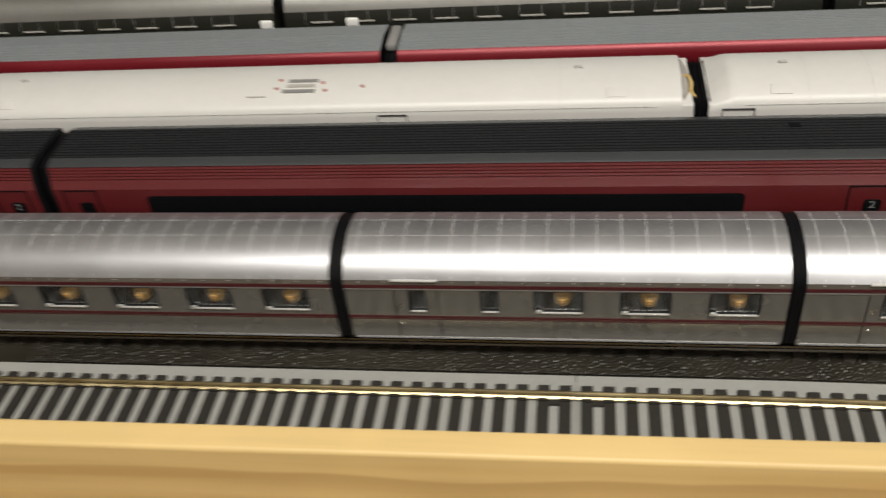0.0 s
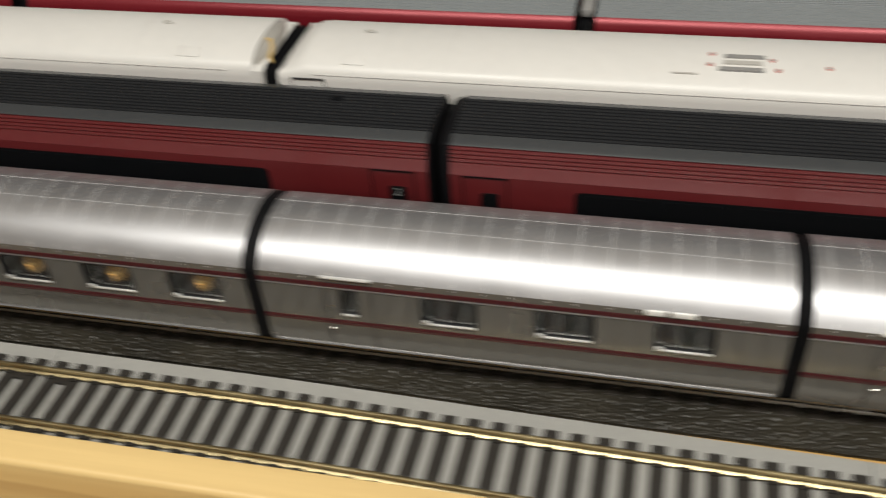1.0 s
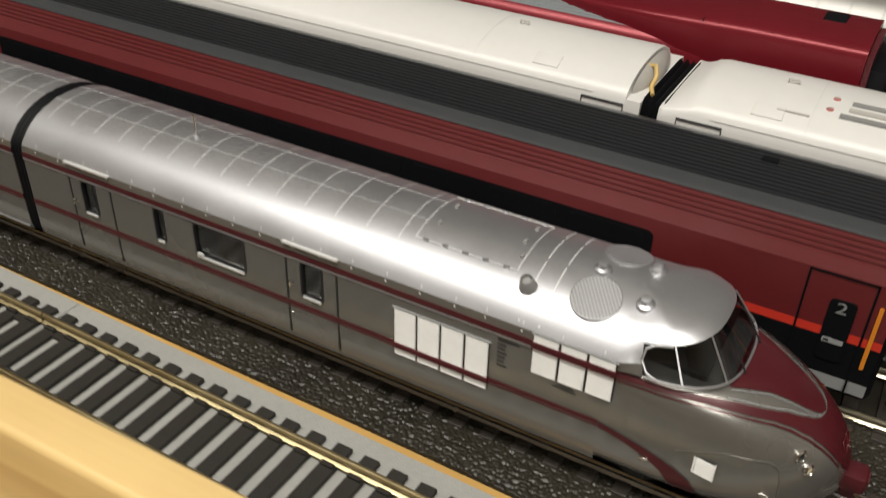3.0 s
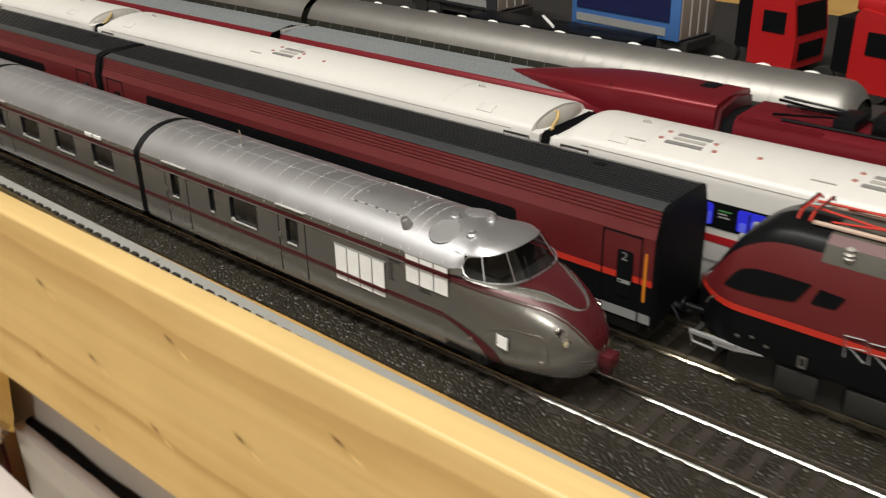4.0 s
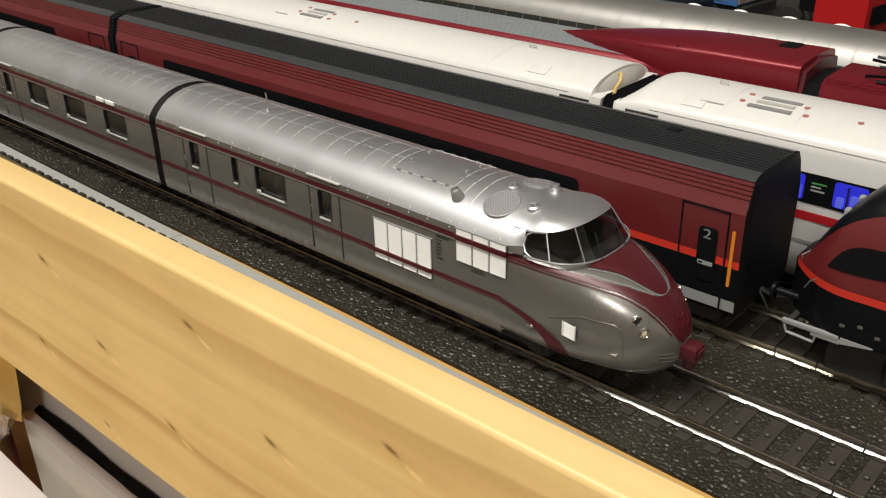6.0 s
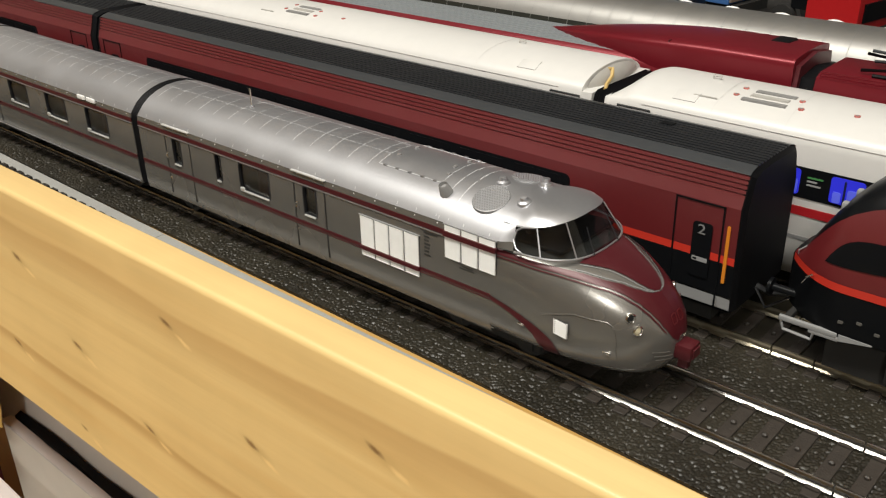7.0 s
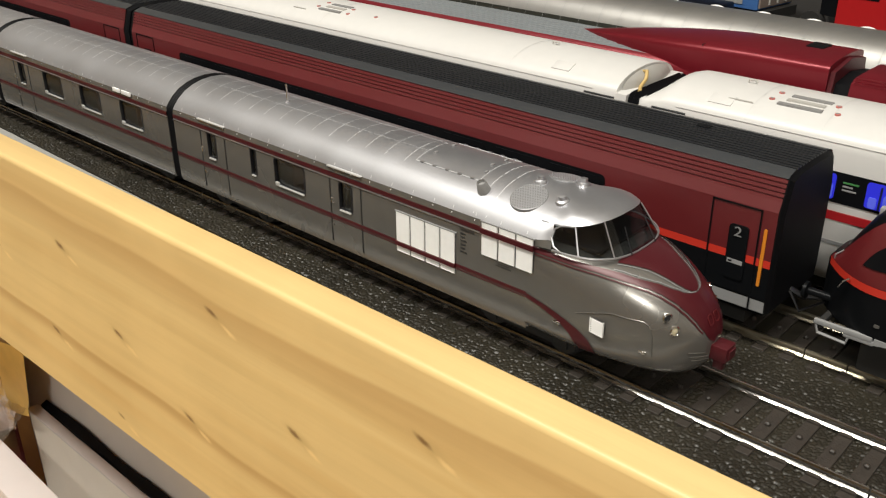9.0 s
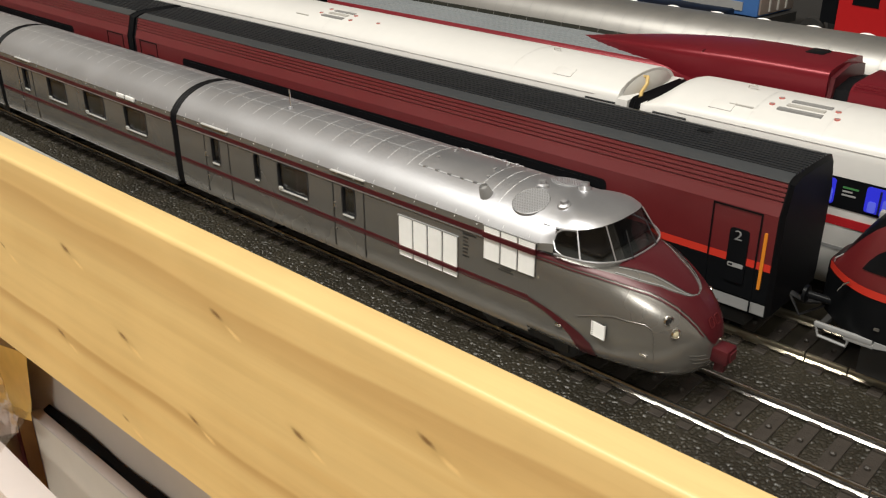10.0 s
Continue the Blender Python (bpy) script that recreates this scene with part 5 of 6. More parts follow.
win_lo = curve((0.2110, 0.0355), (0.2220, 0.0362), (0.2296, 0.0372), (0.2304, 0.0376), (0.2334, 0.0427))
win_hi = curve((0.2110, 0.0356), (0.2120, 0.0376), (0.2136, 0.0399), (0.2152, 0.0413), (0.2172, 0.0422), (0.2200, 0.0427), (0.2240, 0.0429), (0.2334, 0.0428))
small_lo = curve((0.2340, 0.0384), (0.2342, 0.0381), (0.2400, 0.0384), (0.2418, 0.0417))
small_hi = curve((0.2340, 0.0385), (0.2354, 0.0423), (0.2418, 0.0418))
for s in (-1, 1):
    part("cab_window", loco_window(win_lo, win_hi, 0.2110, 0.2334, s, 40), M["rj_black"], loco, "black arched cab window")
    part("side_window", loco_window(small_lo, small_hi, 0.2340, 0.2418, s), M["rj_black"], loco, "small black slanted window")
    part("cab_seat", B(0.2180, 0.2222, RJ + s * 0.0142 - 0.0004, RJ + s * 0.0142 + 0.0004, 0.0372, 0.0377, bevel=0.0001), M["light_grey"], loco)
    y = RJ + s * (RJH + 0.0003)
    for a, b in ((0.2436, 0.2484), (0.2494, 0.2544), (0.2556, 0.2606), (0.2620, 0.2670)):
        st = bmesh.new()
        tube(st, [(a + 0.0006, y, 0.0272), (a, y, 0.0330), (b, y, 0.0334), (b + 0.0003, y, 0.0306), (a + 0.0012, y, 0.0303), (b + 0.0005, y, 0.0272)], 0.00024, 5)
        part("side_emblem", st, M["light_grey"], loco, "pale outlined shape on the side")
    part("data_plate", ring_plate(0.2336, 0.2358, 0.0200, 0.0234, y, s * 0.0002, 0.0003, 0.0006), M["letter"], loco, "small grey marking")
    for xm, zm in ((0.2166, 0.0226), (0.2245, 0.0222), (0.2205, 0.0236)):
        part("marking", plate(xm, xm + 0.0012, zm, zm + 0.0007, RJ + s * (loco_y(xm, zm) + 0.0002), s * 0.0002, 0.0002), M["letter"], loco, "small grey marking")
    for k in range(4):
        part("equipment_box", B(0.228 + 0.018 * k, 0.239 + 0.018 * k, RJ + s * 0.0135 - 0.001, RJ + s * 0.0135 + 0.001, 0.0105, 0.0178, bevel=0.0006), M["frame"], loco)
    # step frame under the corner of the cab
    y = RJ + s * 0.0147
    bm = bmesh.new()
    box(bm, 0.2034, 0.2168, y - 0.0005, y + 0.0005, 0.0183, 0.0196, 0.0002)
    loft(bm, [[(0.2172, y - 0.0005, 0.0178), (0.2172, y + 0.0005, 0.0178), (0.2172, y + 0.0005, 0.0195), (0.2172, y - 0.0005, 0.0195)], [(0.2245, y - 0.0004, 0.0190), (0.2245, y + 0.0004, 0.0190), (0.2245, y + 0.0004, 0.0193), (0.2245, y - 0.0004, 0.0193)]])
    box(bm, 0.2104, 0.2172, y - 0.0004, y + 0.0004, 0.0174, 0.0186, 0.0002)
    tube(bm, [(0.2037, y, 0.0190), (0.2046, y, 0.0161), (0.2112, y, 0.0157), (0.2116, y, 0.0178)], 0.00038, 6)
    part("step_frame", bm, M["light_grey"], loco, "light grey step frame and sill")
    bm = bmesh.new()
    lathe(bm, [(0.0010, 0.004), (0.0010, -0.003), (0.0022, -0.0032), (0.0022, -0.0040), (0.0004, -0.0042)], (LX0, RJ + s * 0.0078, 0.0222), "x", 14)
    part("buffer", bm, M["rj_black"], loco)
    bm = bmesh.new()
    tube(bm, [(0.2088, RJ + s * 0.0132, 0.0312), (0.2076, RJ + s * 0.0136, 0.0302), (0.2066, RJ + s * 0.0130, 0.0282)], 0.00022, 6)
    part("hand_rail", bm, M["chrome"], loco)
part("step_beam", B(0.2040, 0.2056, RJ - 0.0146, RJ + 0.0146, 0.0176, 0.0192, bevel=0.0003), M["frame"], loco)
for dy in (-0.0046, 0.0046):
    part("headlamp", B(0.2098, 0.2112, RJ + dy - 0.0010, RJ + dy + 0.0010, 0.0440, 0.0466, bevel=0.0004), M["light_grey"], loco, "small pale lamp on the windscreen")
bm = bmesh.new()
tube(bm, [(0.2044, RJ - 0.0065, 0.0345), (0.2028, RJ - 0.0068, 0.0330), (0.2026, RJ - 0.0066, 0.0304), (0.2040, RJ - 0.0064, 0.0296)], 0.0002, 6)
part("hand_rail", bm, M["mid_grey"], loco)
bm = bmesh.new()
tube(bm, [(LX0 - 0.001, RJ - 0.002, 0.0185), (LX0 - 0.006, RJ - 0.002, 0.0170), (0.1922, RJ - 0.002, 0.0180)], 0.0008, 6)
tube(bm, [(LX0 + 0.001, RJ - 0.006, 0.0200), (LX0 - 0.005, RJ - 0.006, 0.0150), (0.1935, RJ - 0.006, 0.0195)], 0.0004, 6)
part("coupling", bm, M["black"], loco)
part("underframe", B(LX0 + 0.012, 0.40, RJ - 0.0110, RJ + 0.0110, 0.0080, 0.0195), M["frame"], loco, smooth=False)
for xc in (LX0 + 0.030, LX0 + 0.065, 0.33, 0.365):
    for s in (-1, 1):
        bm = bmesh.new()
        lathe(bm, [(0.0068, -0.0012), (0.0068, 0.0012), (0.002, 0.0015)], (xc, RJ + s * 0.0092, 0.0133), "y", 20)
        part("wheel", bm, M["frame"], loco)
# roof equipment
part("roof_beam", B(0.2285, 0.39, RJ - 0.0070, RJ - 0.0056, 0.0553, 0.0562, bevel=0.0003), M["pale_pink"], loco, "pale roof beam")
part("roof_beam", B(0.2285, 0.39, RJ + 0.0056, RJ + 0.0070, 0.0553, 0.0562, bevel=0.0003), M["pale_pink"], loco, "pale roof beam")
bm = bmesh.new()
for s in (-1, 1):
    tube(bm, [(0.2262, RJ + s * 0.0020, 0.0580), (0.2420, RJ + s * 0.0040, 0.0574), (0.2640, RJ + s * 0.0050, 0.0570)], 0.00035, 6)
    tube(bm, [(0.2330, RJ + s * 0.0052, 0.0564), (0.2480, RJ + s * 0.0048, 0.0578), (0.2700, RJ + s * 0.0050, 0.0566)], 0.0003, 6)
for x in (0.2255, 0.2285):
    tube(bm, [(x, RJ - 0.0085, 0.0566), (x, RJ - 0.0062, 0.0582), (x, RJ + 0.0062, 0.0582), (x, RJ + 0.0085, 0.0566)], 0.00034, 6)
pg = part("pantograph", bm, M["rj_bright"], loco, "folded red pantograph")
bm = bmesh.new()
for x in (0.2250, 0.2290):
    tube(bm, [(x, RJ - 0.0060, 0.0585), (x, RJ + 0.0060, 0.0585)], 0.0003, 6)
part("contact_strip", bm, M["frame"], pg)
for k in range(5):
    bm = bmesh.new()
    lathe(bm, [(0.0009, 0.0500), (0.0014, 0.0510), (0.0009, 0.0515), (0.0014, 0.0520), (0.0009, 0.0525), (0.0012, 0.0534), (0.0003, 0.0540)], (0.2400 + 0.010 * k, RJ - 0.0112, 0), n=10)
    part("insulator", bm, M["end_grey"], loco, "pale ribbed insulator")

# ---------------------------------------------------------------- white express train
IC = 0.0768
ICH = [(0.0140, 0.0110), (0.0165, 0.0150), (0.0172, 0.0225), (0.0174, 0.0300), (0.0173, 0.0420), (0.0171, 0.0478), (0.0167, 0.0500), (0.0160, 0.0512), (0.0146, 0.0524), (0.0118, 0.0538), (0.0082, 0.0548), (0.0040, 0.0554), (0.0, 0.0556)]


def ice_ring(x, drop=0.0, keep=0.0500):
    """The section, with everything above keep pressed down by drop."""
    half = [(y, z if z <= keep else keep + (z - keep) * (1 - drop)) for y, z in ICH]
    return [(x, y, z) for y, z in mirror_prof(half, IC)]


def ice_z(y):
    y = abs(y - IC)
    for (a, za), (b, zb) in zip(ICH[4:], ICH[5:]):
        if b <= y <= a:
            return za + (zb - za) * (a - y) / (a - b)
    return 0.0556


def white_coach(x0, x1, label, nose=False):
    t = thing("express_car", label, "model train", "white express train")
    rings = [ice_ring(x0, 0.96), ice_ring(x0 + 0.0012, 0.9), ice_ring(x0 + 0.0062, 0.12), ice_ring(x0 + 0.0082, 0.02), ice_ring(x0 + 0.010, 0.0)]
    if nose:
        rings += [ice_ring(0.262, 0.0)]
        for k in range(1, 9):
            u = k / 8
            rings.append([(0.262 + 0.10 * u, IC + (y - IC) * (1 - 0.35 * u * u), 0.011 + (z - 0.011) * (1 - 0.62 * u ** 1.7)) for _, y, z in ice_ring(0)])
    else:
        rings += [ice_ring(x1 - 0.0042), ice_ring(x1 - 0.0037, 0.03), ice_ring(x1 - 0.0035, 0.86), ice_ring(x1, 0.92)]
    part("body", loft(bmesh.new(), rings), M["white"], t, "glossy white arched body", angle=50)
    xe = 0.30 if nose else x1
    # shoulder crease and hatch seams
    bm = bmesh.new()
    for s in (-1, 1):
        for z, dy in ((0.0500, 0.0168),):
            box(bm, x0 + 0.012, (0.26 if nose else x1 - 0.012), IC + s * dy - 0.00008, IC + s * dy + 0.00008, z - 0.00008, z + 0.00008)
    for xs_ in (x0 + 0.0325, x0 + 0.0530, xe - 0.045, (x0 + xe) / 2):
        pts = [IC + 0.0168 * math.sin(radians(-88 + 176 * k / 16)) for k in range(17)]
        for a, b in zip(pts, pts[1:]):
            q = [(xs_ - 0.00016, a, ice_z(a) + 0.0001), (xs_ + 0.00016, a, ice_z(a) + 0.0001), (xs_ + 0.00016, b, ice_z(b) + 0.0001), (xs_ - 0.00016, b, ice_z(b) + 0.0001)]
            bm.faces.new([bm.verts.new(p) for p in q])
    part("panel_seams", bm, M["soft_seam"], t, "thin grey panel lines", smooth=False)
    # roof markings: vent plates and warning discs
    for xm in (((x1 + x0) / 2 + (-0.0006 if x0 < -0.2 else -0.0012),) if not nose else (x0 + 0.0440, 0.235)):
        for k, (dx, y, w) in enumerate(((0.0010, IC - 0.0033, 0.0110), (0.0005, IC - 0.0062, 0.0104), (0.0, IC - 0.0090, 0.0122))):
            z = ice_z(y)
            bm = box(bmesh.new(), xm + dx - w / 2, xm + dx + w / 2, y - 0.0009, y + 0.0009, z - 0.0004, z + 0.00035)
            part("vent_plate", bm, M["mid_grey"] if k != 1 else M["white_line"], t, "grey roof vent plate", smooth=False)
        for dx, y in ((-0.0085, IC - 0.0075), (-0.0080, IC - 0.0025), (0.0085, IC - 0.0045), (0.0100, IC - 0.0088), (0.0236, IC - 0.0070)):
            bm = bmesh.new()
            lathe(bm, [(0.0008, -0.0003), (0.0008, 0.00028), (0.0004, 0.00030)], (xm + dx, y, ice_z(y)), n=12)
            d_ = part("warning_disc", bm, M["disc"], t, "small red roof marking")
            bm = bmesh.new()
            lathe(bm, [(0.00045, 0.00029), (0.00045, 0.00034), (0.0001, 0.00035)], (xm + dx, y, ice_z(y)), n=10)
            part("disc_centre", bm, M["mid_grey"], d_)
        part("text_line", B(xm - 0.0190, xm - 0.0120, IC - 0.0118, IC - 0.0112, ice_z(IC - 0.0115), ice_z(IC - 0.0115) + 0.0003), M["white_line"], t, smooth=False)
    # roof lifting hooks, access plates
    for xh in (x0 + 0.0245, xe - 0.0400):
        bm = bmesh.new()
        z = ice_z(IC)
        tube(bm, [(xh, IC + 0.001, z - 0.0004), (xh, IC + 0.001, z + 0.0009), (xh + 0.0022, IC + 0.001, z + 0.0009), (xh + 0.0026, IC + 0.001, z + 0.0003)], 0.0003, 6)
        part("lifting_eye", bm, M["white_line"], t)
    for xh in (x0 + 0.0235, xe - 0.026):
        y = IC - 0.0125
        bm = box(bmesh.new(), -0.0034, 0.0034, -0.0020, 0.0020, -0.0002, 0.00022, 0.0001)
        bm.transform(Matrix.Translation((xh, y, ice_z(y))) @ pose(0, 0, 0, 24, 0, 0))
        part("access_plate", bm, M["white"], t, "faint white roof plate")
    # recessed side steps at the ends
    for xa in ((x0 + 0.0045, x1 - 0.0146 if x1 > 0 else x1 - 0.1095) if not nose else (x0 + 0.0045,)):
        for s in (-1, 1):
            y = IC + s * 0.01715
            bm = bmesh.new()
            tube(bm, [(xa, y, 0.0452), (xa, y, 0.0486), (xa + 0.0105, y, 0.0486), (xa + 0.0105, y, 0.0452)], 0.0003, 6)
            part("side_recess", bm, M["black"], t, "black outlined side recess")
    # window band, red stripe, doors
    for s in (-1, 1):
        y = IC + s * 0.0174
        xb = 0.27 if nose else x1 - 0.012
        w = part("window_band", box(bmesh.new(), x0 + 0.012, xb, min(y, y + s * 0.0002), max(y, y + s * 0.0002), 0.0345, 0.0428), M["rj_black"], t, "black window band", smooth=False)
        part("stripe", box(bmesh.new(), x0 + 0.002, xb, min(y, y + s * 0.0002), max(y, y + s * 0.0002), 0.0297, 0.0321), M["stripe_red"], t, "red stripe", smooth=False)
        part("sill", box(bmesh.new(), x0 + 0.002, xb, min(y - s * 0.0004, y), max(y - s * 0.0004, y), 0.0228, 0.0238), M["light_grey"], t, smooth=False)
        if nose:
            for a, b in ((0.1662, 0.1745), (0.1800, 0.1842), (0.1880, 0.1912), (0.1990, 0.2074), (0.2120, 0.2240)):
                p = part("pane", plate(a, b, 0.0353, 0.0422, y + s * 0.0004, -s * 0.0002, 0.0008), M["blue_glow"], w, "window lit blue from inside")
                u = b - a
                part("seat", plate(a + 0.10 * u, a + 0.34 * u, 0.0355, 0.0384, y + s * 0.0006, -s * 0.0002, 0.0005), M["blue_dim"], p)
                part("seat", plate(a + 0.52 * u, a + 0.86 * u, 0.0355, 0.0396, y + s * 0.0006, -s * 0.0002, 0.0007), M["blue_dim"], p)
                part("partition", plate(a + 0.40 * u, a + 0.46 * u, 0.0354, 0.0416, y + s * 0.0006, -s * 0.0002, 0.0001), M["navy"], p)
            for k, wd in enumerate((0.0040, 0.0026, 0.0036)):
                part("notice_line", plate(0.1930, 0.1930 + wd, 0.0402 - 0.0010 * k, 0.0406 - 0.0010 * k, y + s * 0.0004, -s * 0.0002, 0.0001), M["light_grey"] if k else M["notice_green"], w)
    part("underframe", B(x0 + 0.004, xe - 0.01, IC - 0.0125, IC + 0.0125, 0.0075, 0.0125), M["frame"], t, smooth=False)
    return t


wc1 = white_coach(-0.4330, -0.1550, "white express car with grey roof vents")
wc2 = white_coach(-0.1500, 0.1270, "white express car with grey roof vents")
wc3 = white_coach(0.1315, 0.41, "white express power car with blue lit windows", True)
for t, x0, x1 in ((wc2, 0.1262, 0.1330), (wc1, -0.1558, -0.1485)):
    rings = []
    for k in range(9):
        g = 0.94 if k % 2 else 0.90
        rings.append([(x0 + (x1 - x0) * k / 8, IC + (y - IC) * g, 0.012 + (min(z, 0.0518) - 0.012) * (0.97 if k % 2 else 0.94)) for _, y, z in ice_ring(0)])
    part("gangway", loft(bmesh.new(), rings), M["rubber"], t, "black ribbed gangway")
    bm = bmesh.new()
    xr = x0 - 0.0025
    tube(bm, [(xr - 0.0004, IC - 0.0030, 0.0538), (xr + 0.0022, IC - 0.0042, 0.0545), (xr + 0.0032, IC - 0.0060, 0.0528), (xr + 0.0030, IC - 0.0085, 0.0508), (xr + 0.0042, IC - 0.0110, 0.0500)], 0.0006, 6)
    part("coupling_spring", bm, M["yellow"], t, "yellowed plastic coupling piece")
    bm = bmesh.new()
    rows = [[(xr + dx, IC + 0.0140 * math.cos(radians(a)) * g, 0.0502 + 0.0046 * math.sin(radians(a)) * g) for a in range(0, 181, 12)] for g, dx in ((1.0, 0.0), (0.9, 0.0010), (0.62, 0.0022), (0.3, 0.0030), (0.05, 0.0032))]
    part("end_cone", loft(bm, rows, False), M["end_grey"], t, "pale grey rounded end piece")

# ---------------------------------------------------------------- red train with grey roof
TH = 0.1150
THH = 0.0140


def lounge_car(x0, x1, label):
    t = thing("red_coach", label, "model train", "red and grey train")
    half = [(0.0125, 0.0110), (0.0138, 0.0150), (THH, 0.0300), (THH, 0.0445)]
    both_sides(half, x0, x1, M["th_red"], "side", t, "deep red side", TH, True)
    both_sides([(THH, 0.0445), (0.0137, 0.0478), (0.0126, 0.0500), (0.0112, 0.0510)], x0, x1, M["th_red"], "shoulder", t, "glossy deep red shoulder", TH, True)
    both_sides(ribbed((0.0112, 0.0510), (0.0, 0.0525), 6, 0.0002), x0, x1, M["th_roof"], "roof", t, "blue grey ribbed roof", TH)
    prof = mirror_prof([(0.0122, 0.0112), (0.0136, 0.0300), (0.0136, 0.0445), (0.0108, 0.0506), (0.0, 0.0520)], TH)
    part("body_core", prism(prof, x0 + 0.0003, x1 - 0.0003), M["rj_black"], t, smooth=False)
    ends = [[(x, TH + (y - TH) * k, 0.03 + (z - 0.03) * k) for y, z in prof] for x, k in ((x0 - 0.006, 0.84), (x0 - 0.003, 0.9), (x0 - 0.0002, 0.84))]
    part("gangway", loft(bmesh.new(), ends), M["rubber"], t, "black gangway")
    part("gangway_arch", B(x0 - 0.0052, x0 - 0.0010, TH - 0.0085, TH + 0.0085, 0.0490, 0.0522, bevel=0.001), M["mid_grey"], t)
    return t


lounge_car(-0.4690, -0.2710, "deep red coach with blue grey ribbed roof")
lounge_car(-0.2640, -0.0635, "deep red coach with blue grey ribbed roof")
t = lounge_car(-0.0565, 0.1690, "deep red power car with pointed red hood over a grey roof")
rows = []
for k in range(25):
    u = k / 24
    x = 0.0740 + 0.0955 * u
    g = min(1.0, u / 0.62)
    g = math.sin(g * math.pi / 2) ** 0.85
    w = 0.0138 * g
    top = 0.0524 + 0.0064 * math.sin(min(1.0, u / 0.75) * math.pi / 2)
    base = 0.0523 - 0.0070 * g
    half_ = [(1.0, base), (1.0, top - 0.0034 * g), (0.985, top - 0.0022 * g), (0.95, top - 0.0013 * g), (0.88, top - 0.0008 * g), (0.60, top - 0.0003 * g), (0.3, top)]
    rows.append([(x, TH - y * w, z) for y, z in half_] + [(x, TH, top + 0.0001)] + [(x, TH + y * w, z) for y, z in reversed(half_)])
part("hood", loft(bmesh.new(), rows), M["th_red"], t, "pointed deep red roof hood", angle=60)
part("hood_socket", B(0.1555, 0.1615, TH + 0.001, TH + 0.0085, 0.0578, 0.0592, bevel=0.0006), M["rj_black"], t, "dark recess in the hood")
for x in (0.128, 0.146):
    part("hood_seam", B(x, x + 0.0003, TH - 0.0130, TH - 0.0112, 0.0540, 0.0578), M["rj_dark"], t, smooth=False)
part("end_wall", prism(mirror_prof([(0.0122, 0.0112), (0.0138, 0.0300), (0.0138, 0.0480), (0.0120, 0.0560), (0.0, 0.0580)], TH), 0.1696, 0.1710), M["rj_dark"], t, "dark red end wall", smooth=False)
part("bellows", prism(mirror_prof([(0.0110, 0.0112), (0.0124, 0.0300), (0.0124, 0.0470), (0.0106, 0.0525), (0.0, 0.0540)], TH), 0.1710, 0.1762), M["rubber"], t, "black end bellows", smooth=False)
t = thing("red_power_car", "deep red power car with black roof gear and folded pantograph", "model train", "red and grey train")
prof = mirror_prof([(0.0125, 0.0110), (0.0138, 0.0150), (THH, 0.0300), (THH, 0.0505), (0.0130, 0.0538), (0.0105, 0.0550), (0.0, 0.0552)], TH)
part("body", prism(prof, 0.1762, 0.330), M["th_red"], t, "deep red body", angle=25)
for y in (-0.0116, -0.0122, -0.0129):
    part("body_rib", B(0.1770, 0.205, TH + y - 0.0002, TH + y + 0.0002, 0.0530, 0.0556 - (abs(y) - 0.0116)), M["th_red"], t, smooth=False)
bm = bmesh.new()
for s in (-1, 1):
    tube(bm, [(0.186, TH + s * 0.006, 0.0562), (0.212, TH + s * 0.003, 0.0585), (0.186, TH + s * 0.002, 0.0602)], 0.0005, 6)
    tube(bm, [(0.190, TH + s * 0.008, 0.0556), (0.230, TH + s * 0.008, 0.0556)], 0.0006, 6)
part("pantograph", bm, M["rj_black"], t, "black folded pantograph")
for k in range(5):
    part("roof_box", B(0.206 + 0.011 * k, 0.213 + 0.011 * k, TH - 0.008 + 0.003 * (k % 2), TH + 0.006, 0.0545, 0.0590 + 0.0015 * (k % 3), bevel=0.0006), M["rj_black"], t)

# ---------------------------------------------------------------- silver tube-like coaches
SV = 0.1650


